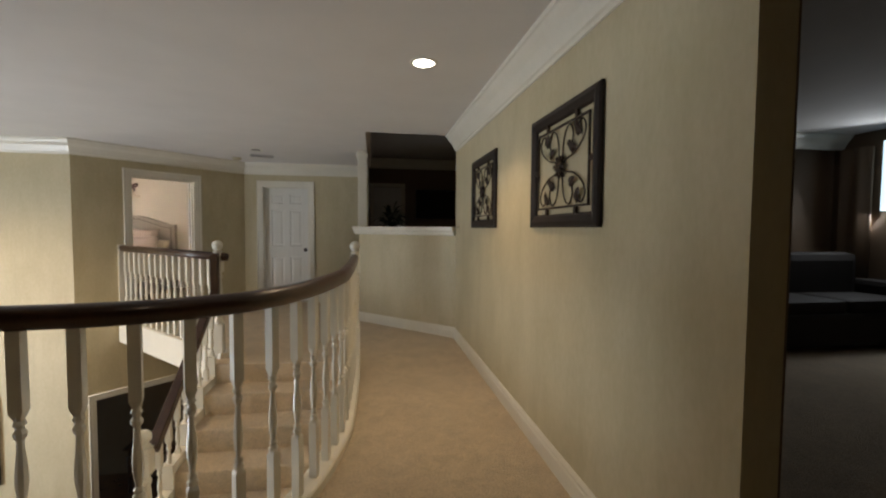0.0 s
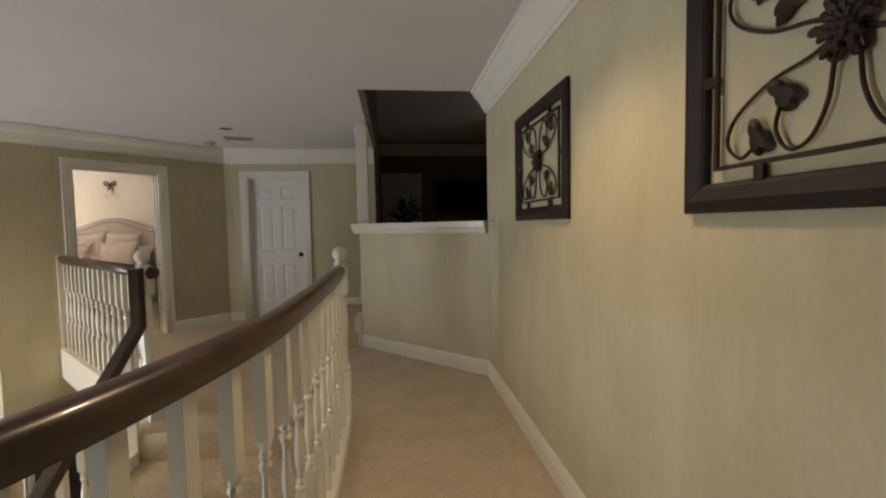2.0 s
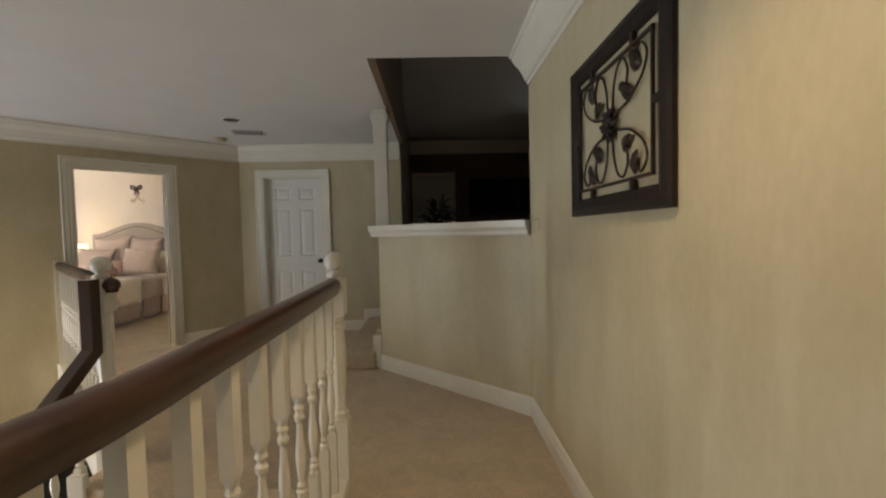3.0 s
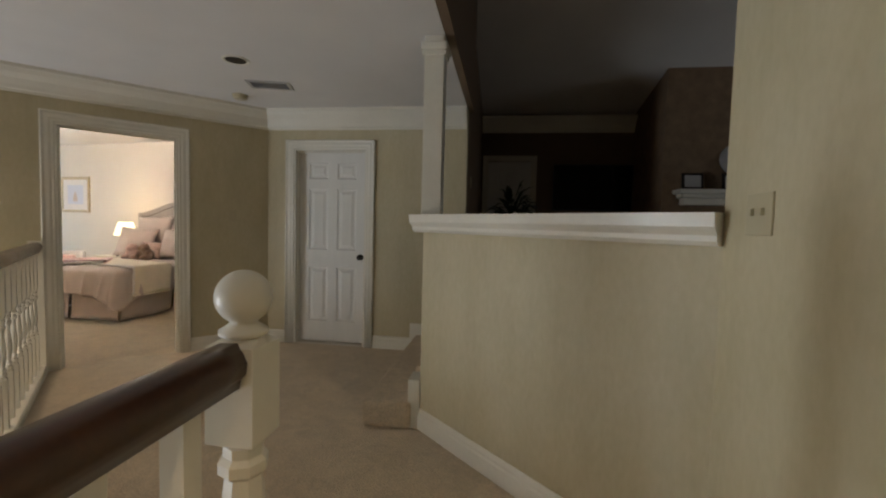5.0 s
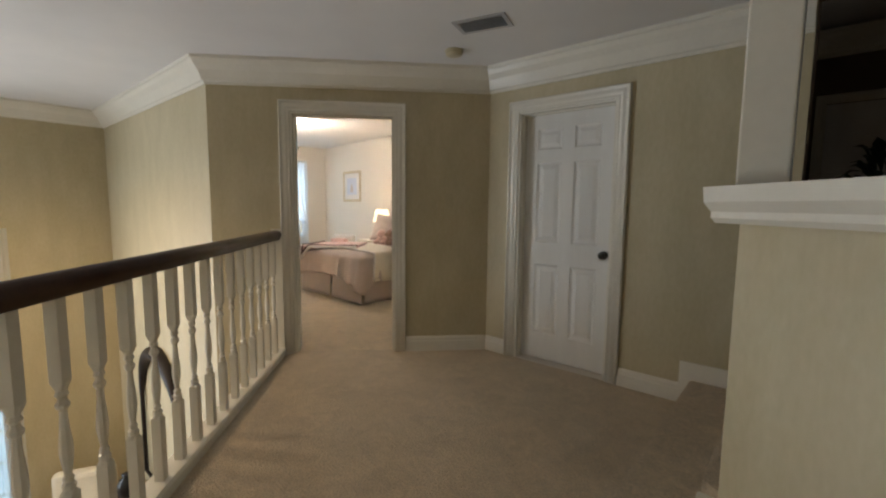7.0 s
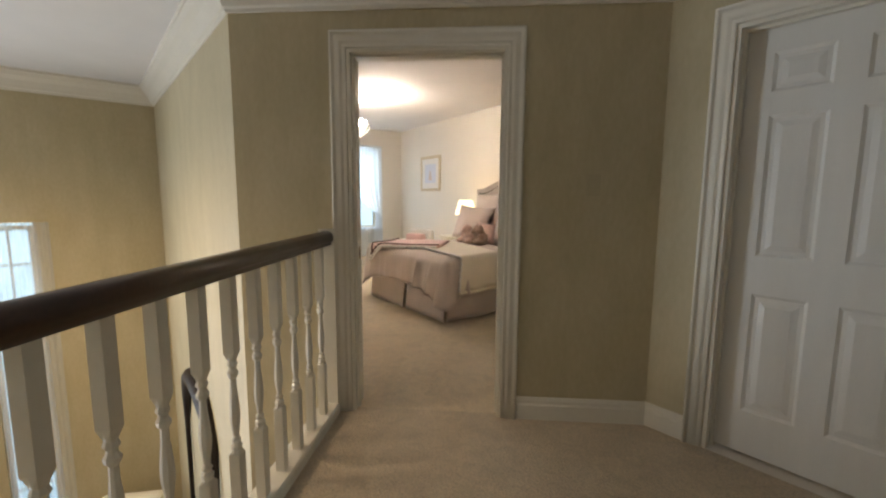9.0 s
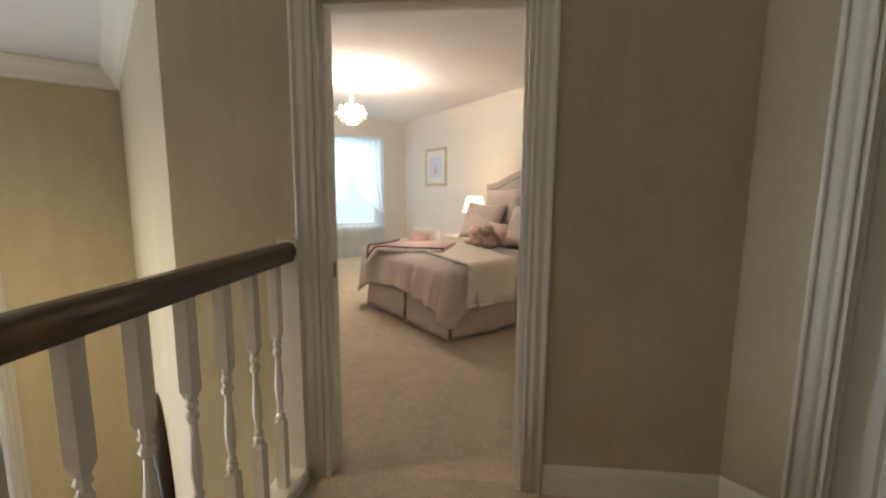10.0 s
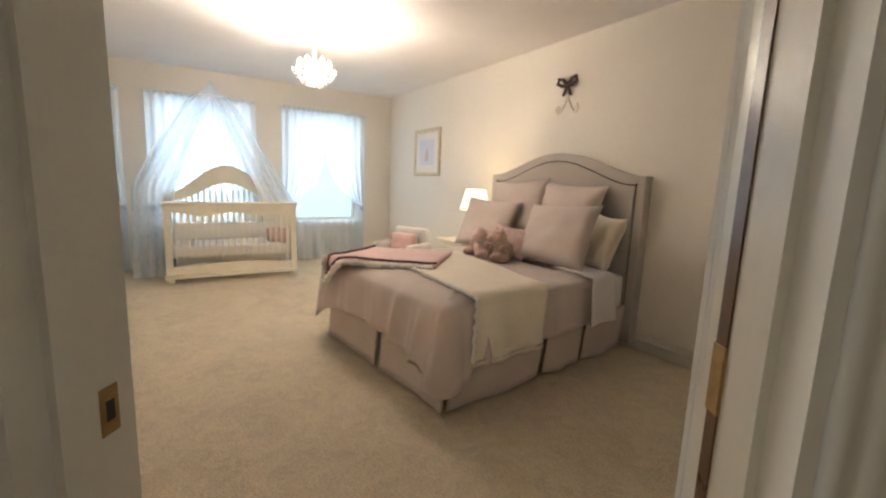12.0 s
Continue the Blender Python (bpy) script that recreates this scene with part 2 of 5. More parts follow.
def rings(bm, loops, closed=True, caps=True):
    """Skins a row of loops of equal length."""
    vs = [[bm.verts.new(p) for p in lp] for lp in loops]
    k = len(vs[0])
    for a, b in zip(vs, vs[1:]):
        for i in range(k if closed else k - 1):
            j = (i + 1) % k
            bm.faces.new((a[i], a[j], b[j], b[i]))
    if caps and closed:
        bm.faces.new(vs[0][::-1]), bm.faces.new(vs[-1])
    return bm


def lathe(bm, profile, n=16, m=None):
    """Turned piece: profile of (radius, height)."""
    m = m or Matrix()
    return rings(bm, [[m @ Vector((r * math.cos(2 * math.pi * i / n), r * math.sin(2 * math.pi * i / n), z)) for i in range(n)] for r, z in profile])


def sweep(bm, profile, path, closed=False, up=Vector((0, 0, 1)), caps=True):
    """Runs a section (side, up) along a path with mitred corners; side is to the left of the way."""
    pts = [Vector(p) for p in path]
    k = len(pts)
    loops = []
    for i, p in enumerate(pts):
        a = pts[i - 1] if (i > 0 or closed) else None
        b = pts[(i + 1) % k] if (i < k - 1 or closed) else None
        d1 = (p - a).normalized() if a is not None else None
        d2 = (b - p).normalized() if b is not None else None
        s1 = up.cross(d1).normalized() if d1 is not None else None
        s2 = up.cross(d2).normalized() if d2 is not None else None
        s = ((s1 or s2) + (s2 or s1)).normalized()
        g = 1 / max(0.35, s.dot(s1 or s2))
        loops.append([p + s * (g * u) + up * w for u, w in profile])
    if closed:
        loops.append(loops[0])
        return rings(bm, loops, True, False)
    return rings(bm, loops, True, caps)


def tube(bm, path, r, n=8):
    """A round bar along a path; r may be a function of the way done."""
    pts = [Vector(p) for p in path]
    loops, last = [], None
    for i, p in enumerate(pts):
        d = (pts[min(i + 1, len(pts) - 1)] - pts[max(i - 1, 0)]).normalized()
        ref = last if last is not None else (Vector((0, 0, 1)) if abs(d.z) < 0.9 else Vector((1, 0, 0)))
        s = d.cross(ref).cross(d).normalized()
        last = s
        q = d.cross(s)
        rr = r(i / (len(pts) - 1)) if callable(r) else r
        loops.append([p + (s * math.cos(2 * math.pi * j / n) + q * math.sin(2 * math.pi * j / n)) * rr for j in range(n)])
    return rings(bm, loops)


def spline(points, per=8):
    """A smooth curve through points."""
    p = [Vector(q) for q in points]
    p = [2 * p[0] - p[1]] + p + [2 * p[-1] - p[-2]]
    out = []
    for i in range(1, len(p) - 2):
        for j in range(per):
            t = j / per
            out.append(0.5 * (2 * p[i] + (p[i + 1] - p[i - 1]) * t + (2 * p[i - 1] - 5 * p[i] + 4 * p[i + 1] - p[i + 2]) * t * t
                              + (3 * p[i] - p[i - 1] - 3 * p[i + 1] + p[i + 2]) * t ** 3))
    return out + [p[-2]]


def along(p, q):
    """The frame of a wall that runs from p to q: x along it, y to its left."""
    return pose(p[0], p[1], 0, 0, 0, math.degrees(math.atan2(q[1] - p[1], q[0] - p[0])))


def wall(name, p, q, z0, z1, thick, mat, holes=(), label=""):
    """A wall from p to q, its thickness to the left; holes are (x0, x1, z0, z1)."""
    bm, length, x = bmesh.new(), math.dist(p, q), 0.0
    for a, b, c, d in sorted(holes):
        if a > x:
            box(bm, x, 0, z0, a, thick, z1)
        if c > z0:
            box(bm, a, 0, z0, b, thick, c)
        if d < z1:
            box(bm, a, 0, d, b, thick, z1)
        x = b
    if x < length:
        box(bm, x, 0, z0, length, thick, z1)
    ob = solid(name, bm, mat, label, "wall", "structure")
    ob.matrix_basis = along(p, q)
    return ob


CROWN = [(0, -0.19), (0.012, -0.19), (0.016, -0.172), (0.03, -0.165), (0.04, -0.14), (0.065, -0.095), (0.10, -0.06), (0.118, -0.03), (0.13, -0.025), (0.132, 0), (0, 0)]
SKIRT = [(0, 0), (0.017, 0), (0.017, 0.085), (0.013, 0.095), (0.013, 0.112), (0.006, 0.13), (0, 0.13)]


def mould(name, profile, path, mat, label, closed=False):
    """Moulding on a wall; the room lies to the left of the path."""
    return solid(name, sweep(bmesh.new(), profile, path, closed), mat, label, "moulding", "structure")


CASE = [(0, 0), (0.088, 0), (0.088, 0.020), (0.085, 0.025), (0.079, 0.027), (0.073, 0.025), (0.069, 0.019), (0.064, 0.016), (0.054, 0.0165), (0.044, 0.0185), (0.036, 0.0185), (0.029, 0.015), (0.024, 0.011), (0.019, 0.0105), (0.013, 0.013), (0.007, 0.0135), (0.002, 0.011), (0, 0.008)]


def casing(parent, x0, x1, z0, top, y, side):
    """Door casing round an opening in the parent's wall frame; side -1 stands out to its right face."""
    bm = bmesh.new()
    path = [(x0, y, z0), (x0, y, top), (x1, y, top), (x1, y, z0)]
    n = Vector((0, side, 0))
    loops = []
    for i, p in enumerate(path):
        p = Vector(p)
        outx, outz = (-1, 0) if i == 0 else (-1, 1) if i == 1 else (1, 1) if i == 2 else (1, 0)
        loops.append([p + Vector((outx * u, 0, outz * u)) + n * w for u, w in CASE])
    return part("door_casing", rings(bm, loops), WHITE, parent, "", True)


def six_panel(parent, w, h, t, mat, name="door_leaf"):
    """A six-panel leaf, x from 0 to w, y from 0 to t."""
    leaf = part(name, bx(0, 0.010, 0.006, w, t - 0.010, h, bevel=0.002), mat, parent)
    st, mid = 0.11, 0.10
    cols = ((st, w / 2 - mid / 2), (w / 2 + mid / 2, w - st))
    rows = ((0.22, 0.80), (0.98, 1.62), (1.72, h - 0.11))
    for side in (0, 1):
        fm = bmesh.new()
        y0, y1 = (0, 0.010) if side == 0 else (t - 0.010, t)
        box(fm, 0, y0, 0.006, st, y1, h), box(fm, w - st, y0, 0.006, w, y1, h), box(fm, w / 2 - mid / 2, y0, 0.22, w / 2 + mid / 2, y1, h - 0.11)
        for a, b in ((0.006, 0.22), (0.80, 0.98), (1.62, 1.72), (h - 0.11, h)):
            for c0, c1 in ((st, w - st),) if a in (0.006, h - 0.11) else cols:
                box(fm, c0, y0, a, c1, y1, b)
        part("door_frame", fm, mat, leaf)
        for c0, c1 in cols:
            for a, b in rows:
                pm = bmesh.new()
                n = 1 if side else -1
                base = t - 0.010 if side else 0.010
                loops = [[Vector((x, base + n * dy, z)) for x, z in ((c0 + e, a + e), (c1 - e, a + e), (c1 - e, b - e), (c0 + e, b - e))]
                         for e, dy in ((0.0, 0.0095), (0.014, 0.0008), (0.030, 0.0008), (0.055, 0.0075))]
                rings(pm, loops, True, False)
                pm.verts.ensure_lookup_table()
                pm.faces.new(pm.verts[-4:])
                part("panel", pm, mat, leaf)
    return leaf

# ---- structure: floors, walls, ceilings ----
ZC, ZB, ZG = 2.41, 2.58, -2.95               # hall ceiling, bedroom ceiling, ground floor
F, K = (-2.665, 6.395), (-1.06, 8.05)         # the angled wall with the bedroom door
FK = Vector((K[0] - F[0], K[1] - F[1])).normalized()
A, B = (-2.300, 6.770), (-0.455, 4.925)          # the landing's edge with its railing
PR, PL = (2.075, 5.29), (0.912, 6.43)         # the half wall
DL, DR = 0.645, 1.502                        # the bedroom doorway along that wall
CL0, CR0 = 0.290, 1.067                      # the closet door along its wall
WX, HY, DX, FX = 2.075, 8.05, 1.02, -5.90     # hall wall, closet wall, den wall, foyer front wall


def wp(u, v):
    p = BED @ Vector((u, v, 0))
    return p.x, p.y


CURVE = spline([(0.920, 4.54, 0), (0.930, 4.0, 0), (0.925, 3.4, 0), (0.905, 2.96, 0), (0.80, 2.47, 0), (0.66, 2.16, 0), (0.49, 2.0, 0), (0.25, 1.89, 0), (-0.05, 1.85, 0), (-0.6, 1.81, 0), (-1.5, 1.78, 0)], 8)
EDGE = [(p.x, p.y) for p in CURVE]
solid("floor_hall", prism(bmesh.new(), [(WX + 0.06, -1.6), (WX + 0.06, PR[1]), (PL[0] + 0.05, PL[1]), (DX, HY), K, *[(F[0] + FK.x * a - FK.y * b, F[1] + FK.y * a + FK.x * b) for a, b in ((DR, 0), (DR, 0.04), (DL, 0.04), (DL, 0))], A, B, (B[0], 4.62), *EDGE, (-1.5, -1.6)], -0.28, 0),
      CARPET, "beige cut-pile carpet on the upper hall and landing", "floor", "structure")
R1, W1, W2 = wp(-3.55, 9.76), wp(-9.15, 9.76), wp(-9.15, 4.6)
solid("floor_bedroom", prism(bmesh.new(), [(F[0] - 0.02829, F[1] + 0.02829), (K[0] - 0.02829, K[1] + 0.02829), R1, W1, W2, (-5.98, 5.83), (-5.98, F[1] + 0.02829)], -0.28, 0), CARPETB,
      "light beige cut-pile bedroom carpet", "floor", "structure")
solid("floor_ground", bx(FX - 0.2, -1.7, ZG - 0.1, 2.3, 11, ZG), HALLWOOD, "brown wood floor of the ground-floor foyer", "floor", "structure")
solid("floor_den", prism(bmesh.new(), [(0.86, 6.60), (DX + 0.09, 6.41), (WX + 0.12, 5.48), (WX + 0.12, 5.27), (7.5, 5.27), (7.5, 10.8), (0.86, 10.8)], 0.0, 0.34), CARPET,
      "beige carpet on the raised den floor", "floor", "structure")
solid("floor_side_room", bx(WX + 0.06, -1.6, -0.28, 7.5, 5.15, 0), CARPET, "grey-beige carpet of the dark side room", "floor", "structure")

wall("wall_right", PR, (WX, -1.6), -0.28, 3.3, 0.12, OLIVE, [(4.03, 5.20, -0.28, 2.2)], "olive-cream ragged paint hall wall")
wall("wall_door_upper", F, K, -0.28, ZB + 0.05, 0.16, OLIVE, [(DL, DR, -0.28, 2.03)], "olive ragged paint wall with the bedroom doorway")
wall("wall_door_lower", F, K, ZG, -0.28, 0.12, OLIVE, [(0.19, 1.70, ZG, -1.0)], "olive wall below the landing with a cased opening")
wall("wall_foyer_side", (FX, F[1]), F, ZG, ZB + 0.05, 0.12, OLIVE, (), "tall olive-cream foyer wall washed by daylight")
# The first hole is for the added window out of view.
wall("wall_foyer_front", (FX, -1.6), (FX, 6.54), ZG, ZB + 0.05, 0.12, OLIVE, [(4.20, 5.15, -2.6, 0.94), (5.35, 6.30, ZG, -0.85), (6.53, 6.91, -2.6, 0.965)], "tall olive foyer front wall with door and slim windows")
wall("wall_closet", K, (DX, HY), -0.28, ZB + 0.05, 0.12, OLIVE, [(CL0, CR0, -0.28, 2.03)], "olive-grey painted wall with the closet door")
wall("wall_hall_back", (2.3, -1.6), (FX, -1.6), ZG, 3.3, 0.12, OLIVE, (), "plain olive wall behind the hall")
wall("wall_hall_left", (-1.5, 1.70), (-1.5, -1.6), ZG, ZC, 0.10, OLIVE, (), "plain olive wall beside the balcony")
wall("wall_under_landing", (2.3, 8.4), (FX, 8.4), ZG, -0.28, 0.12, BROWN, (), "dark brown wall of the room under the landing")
solid("wall_under_balcony", sweep(bmesh.new(), [(-0.02, ZG), (-0.12, ZG), (-0.12, -0.28), (-0.02, -0.28)], [(p.x, p.y, 0) for p in CURVE]), OLIVE,
      "olive wall below the curved balcony edge", "wall", "structure")
# Unseen box behind the closet door, added to keep sky light from leaking in.
bm = bmesh.new()
box(bm, -1.2, 8.172, 0, -1.1, 9.2, 2.4), box(bm, 0.78, 8.172, 0, 0.88, 9.2, 2.4), box(bm, -1.2, 9.2, 0, 0.88, 9.3, 2.4), box(bm, -1.2, 8.172, 2.4, 0.88, 9.3, 2.45), box(bm, -1.2, 8.06, -0.28, 0.88, 9.3, -0.002)
solid("closet_light_seal", bm, CREAM, "plain unseen box added behind the closet door against sky light", "wall", "structure")

WINS = ((8.10, 9.18), (6.50, 7.60), (5.30, 6.10))
wall("wall_bedroom_windows", W2, W1, -0.28, ZB + 0.05, 0.14, CREAM, [(a - 4.6, b - 4.6, 0.60, 2.15) for a, b in reversed(WINS)], "cream bedroom wall with three windows")
wall("wall_bedroom_head", W1, R1, -0.28, ZB + 0.05, 0.12, CREAM, (), "plain cream painted wall behind the bed")
wall("wall_bedroom_right", R1, (-0.95, 8.175), -0.28, ZB + 0.05, 0.06, CREAM, (), "plain cream bedroom wall")
wall("wall_bedroom_south", (-6.02, 5.9), W2, -0.28, ZB + 0.05, 0.12, CREAM, (), "plain cream bedroom wall")
bm = bmesh.new()
box(bm, 0.0, 0.162, 0, DL - 0.002, 0.170, ZB), box(bm, DR + 0.002, 0.162, 0, 2.27, 0.170, ZB), box(bm, DL - 0.002, 0.162, 2.032, DR + 0.002, 0.170, ZB)
solid("wall_bedroom_door_side", bm, CREAM, "cream paint on the bedroom side of the door wall", "wall", "structure").matrix_basis = along(F, K)
solid("wall_bedroom_foyer_side", bx(-6.03, F[1] + 0.124, 0, F[0] - 0.06, F[1] + 0.132, ZB), CREAM, "cream paint on the bedroom side of the foyer wall", "wall", "structure")

solid("ceiling_hall", prism(bmesh.new(), [(FX, -1.6), (WX + 0.01, -1.6), (WX + 0.01, 5.27), (DX - 0.005, 5.27), (DX - 0.005, HY + 0.01), K, F, (FX, F[1] + 0.01)], ZC, ZC + 0.12), CEIL,
      "flat off-white textured hall ceiling", "ceiling", "structure")
solid("ceiling_bedroom", prism(bmesh.new(), [(F[0] - 0.06, F[1] + 0.03), (K[0] - 0.01, 8.15), R1, W1, W2, (-6.0, 5.8), (-6.0, 6.5)], ZB, ZB + 0.12), CEILB,
      "flat white bedroom ceiling", "ceiling", "structure")

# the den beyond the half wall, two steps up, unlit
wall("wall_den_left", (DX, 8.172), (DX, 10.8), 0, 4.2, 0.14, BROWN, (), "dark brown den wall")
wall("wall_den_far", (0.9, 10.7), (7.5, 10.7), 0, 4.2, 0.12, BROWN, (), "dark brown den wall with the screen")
# The hole belongs to the made-up den window.
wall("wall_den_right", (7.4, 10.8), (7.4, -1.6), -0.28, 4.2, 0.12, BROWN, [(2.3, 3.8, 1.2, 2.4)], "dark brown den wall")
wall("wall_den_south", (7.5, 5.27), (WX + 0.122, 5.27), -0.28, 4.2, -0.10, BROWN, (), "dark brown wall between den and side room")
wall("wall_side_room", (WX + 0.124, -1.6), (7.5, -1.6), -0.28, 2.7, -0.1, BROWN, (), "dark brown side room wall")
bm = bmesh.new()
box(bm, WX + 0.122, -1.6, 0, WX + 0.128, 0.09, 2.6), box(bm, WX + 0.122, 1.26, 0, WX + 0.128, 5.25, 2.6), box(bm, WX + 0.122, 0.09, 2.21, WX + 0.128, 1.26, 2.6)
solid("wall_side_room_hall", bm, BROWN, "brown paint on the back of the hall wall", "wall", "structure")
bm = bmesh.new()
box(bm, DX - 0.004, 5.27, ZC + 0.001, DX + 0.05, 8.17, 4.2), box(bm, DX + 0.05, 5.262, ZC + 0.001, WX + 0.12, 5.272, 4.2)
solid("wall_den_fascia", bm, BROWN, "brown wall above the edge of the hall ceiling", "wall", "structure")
bm = bmesh.new()
rings(bm, [[(0.8, 5.2, 4.0), (7.6, 5.2, 4.0), (7.6, 10.9, 2.98), (0.8, 10.9, 2.98)], [(0.8, 5.2, 4.1), (7.6, 5.2, 4.1), (7.6, 10.9, 3.08), (0.8, 10.9, 3.08)]])
solid("ceiling_den", bm, CEIL, "sloping off-white den ceiling in the dark", "ceiling", "structure")
solid("ceiling_side_room", bx(WX, -1.7, 2.6, 7.5, 5.2, 2.7), CEIL, "side room ceiling in the dark", "ceiling", "structure")
# Unseen slab above all ceilings, added to shut out the sky's light.
solid("roof", bx(-9.6, -1.9, 4.25, 7.8, 11.6, 4.35), CEIL, "unseen slab added over the rooms to shut out sky light", "roof", "structure")

# mouldings
mould("crown_hall", CROWN, [(WX, -1.6, ZC), (WX, 5.262, ZC)], WHITE, "white painted crown moulding on the hall wall")
mould("crown_landing", CROWN, [(DX - 0.005, HY, ZC), (*K, ZC), (*F, ZC), (FX, F[1], ZC), (FX, -1.6, ZC)], WHITE, "cream crown moulding round landing and foyer")
mould("crown_den", [(u * 1.2, w * 1.2) for u, w in CROWN], [(7.4, 10.7, 2.98), (DX, 10.7, 2.98)], WHITE, "pale crown moulding in the den")
mould("baseboard_hall", SKIRT, [(WX, 1.27, 0), (*PR, 0), (*PL, 0), (PL[0] - 0.02, PL[1] + 0.13, 0)], WHITE, "white baseboard along the hall and half wall")
u = lambda k: (F[0] + k * FK.x, F[1] + k * FK.y, 0)
mould("baseboard_landing", SKIRT, [(K[0] + CL0 - 0.089, HY, 0), (*K, 0), u(DR + 0.089)], WHITE, "white baseboard in the landing corner")
mould("baseboard_stairs", SKIRT, [(0.49, HY, 0), (K[0] + CR0 + 0.089, HY, 0)], WHITE, "white baseboard beside the steps")
bm = bmesh.new()
box(bm, 0.49, HY - 0.017, 0, 0.762, HY, 0.28), box(bm, 0.762, HY - 0.017, 0.0, DX, HY, 0.45)
solid("skirt_steps", bm, WHITE, "white stepped skirting beside the den steps", "baseboard", "structure")
solid("skirt_block", bx(PL[0] - 0.075, PL[1] - 0.015, 0, PL[0] + 0.0, PL[1] + 0.15, 0.31, bevel=0.004), WHITE, "white plinth block at the half wall's end", "baseboard", "structure")
mould("baseboard_bedroom", SKIRT, [(*R1, 0), (*W1, 0), (*W2, 0)], WHITE, "white baseboard along the bedroom walls")

# half wall with its cap and post
hw = wall("wall_half", PR, PL, 0, 1.25, -0.12, OLIVE, (), "olive painted half wall below the den opening")
L = math.dist(PR, PL)
cap = [(0.03, 1.235), (0.045, 1.25), (0.045, 1.268), (0.062, 1.285), (0.07, 1.296), (0.075, 1.34), (-0.195, 1.34), (-0.19, 1.305), (-0.165, 1.27), (-0.165, 1.235)]
d = Vector((PL[0] - PR[0], PL[1] - PR[1], 0)).normalized()
solid("half_wall_cap", sweep(bmesh.new(), cap, [(*PR, 0), (PL[0] + d.x * 0.06, PL[1] + d.y * 0.06, 0)]), WHITE, "white moulded cap on the half wall", "cap", "structure")
post = thing("square_post", pose(0.955, 6.475, 1.34), "cream square post with a small capital on the half wall", "post", kind="structure")
part("shaft", bx(-0.06, -0.06, 0, 0.06, 0.06, ZC - 1.34, bevel=0.006), WHITE, post)
part("capital", bx(-0.08, -0.08, 0.98, 0.08, 0.08, 1.03, bevel=0.012), WHITE, post)
part("capital", bx(-0.072, -0.072, 0.95, 0.072, 0.072, 0.979, bevel=0.006), WHITE, post)
for x0, z1, label in ((0.55, 0.17, "lower carpeted step up to the den"), (0.84, 0.336, "upper carpeted step up to the den")):
    solid("carpet_step", bx(x0, 6.39 if x0 < 0.7 else 6.62, 0, x0 + 0.5 if x0 > 0.7 else 0.86, HY - 0.001, z1, bevel=0.028), CARPET, label, "step", "structure")


# ---- doors ----
def door_set(name, m, x0, x1, top, label, thick=0.12, both=True):
    ob = thing(name, m, label, "door", kind="structure")
    casing(ob, x0, x1, 0, top, -0.001, -1)
    if both:
        casing(ob, x0, x1, 0, top, thick + 0.011, 1)
    jm = bmesh.new()
    box(jm, x0, -0.002, 0, x0 + 0.018, thick + 0.012, top), box(jm, x1 - 0.018, -0.002, 0, x1, thick + 0.012, top), box(jm, x0 + 0.018, -0.002, top - 0.018, x1 - 0.018, thick + 0.012, top)
    part("jamb", jm, WHITE, ob)
    sm = bmesh.new()
    box(sm, x0 + 0.018, 0.075 - 0.03, 0, x0 + 0.03, 0.075, top - 0.018), box(sm, x1 - 0.03, 0.075 - 0.03, 0, x1 - 0.018, 0.075, top - 0.018), box(sm, x0 + 0.03, 0.045, top - 0.03, x1 - 0.03, 0.075, top - 0.018)
    part("door_stop", sm, WHITE, ob)
    return ob


def knob(parent, x, y, z, side, mat):
    m = Matrix.Translation((x, y, z)) @ pose(0, 0, 0, 90 if side < 0 else -90)
    k = part("door_knob", lathe(bmesh.new(), [(0.030, 0), (0.032, 0.004), (0.028, 0.008), (0.012, 0.012), (0.011, 0.030), (0.020, 0.036), (0.027, 0.046), (0.027, 0.056), (0.018, 0.064), (0.004, 0.066)], 16, m), mat, parent, "dark bronze knob", True)
    return k


WD = along(F, K)
bdoor = door_set("door_1", WD, DL, DR, 2.03, "open white six-panel door and cased bedroom doorway", 0.16)
leafm = pose(DR - 0.010, 0.215, 0, 0, 0, 14) @ pose(0, -0.036, 0)
leaf = six_panel(bdoor, 0.77, 2.0, 0.036, DOORW)
leaf.matrix_basis = leafm
knob(leaf, 0.71, 0.0, 0.93, -1, BRONZE), knob(leaf, 0.71, 0.036, 0.93, 1, BRONZE)
for z in (0.25, 1.02, 1.80):
    part("hinge", bx(DR - 0.0225, 0.125, z - 0.045, DR - 0.0182, 0.150, z + 0.045), BRASS, bdoor, "worn brass hinge")
part("rebate_strip", bx(DR - 0.0210, 0.126, 0.012, DR - 0.0182, 0.148, 2.0), HALLWOOD, bdoor, "thin brown strip in the hinge rebate")
sp = part("strike_plate", bx(DL + 0.018, 0.112, 0.885, DL + 0.0205, 0.142, 0.955, bevel=0.0006), BRASS, bdoor, "aged brass strike plate")
part("strike_hole", bx(DL + 0.0205, 0.120, 0.905, DL + 0.0212, 0.134, 0.935), BLACK, sp)
WC = along(K, (DX, HY))
cdoor = door_set("door_2", WC, CL0, CR0, 2.03, "closed white six-panel closet door with a dark knob", both=False)
leaf = six_panel(cdoor, 0.738, 2.0, 0.036, DOORW)
leaf.matrix_basis = pose(CL0 + 0.02, 0.078, 0.008)
knob(leaf, 0.68, 0.0, 0.915, -1, BRONZE)
gdoor = thing("door_3", along(F, K) @ pose(0, 0, ZG), "white cased opening below the landing", "opening", kind="structure")
casing(gdoor, 0.19, 1.70, 0, 1.95, -0.001, -1)
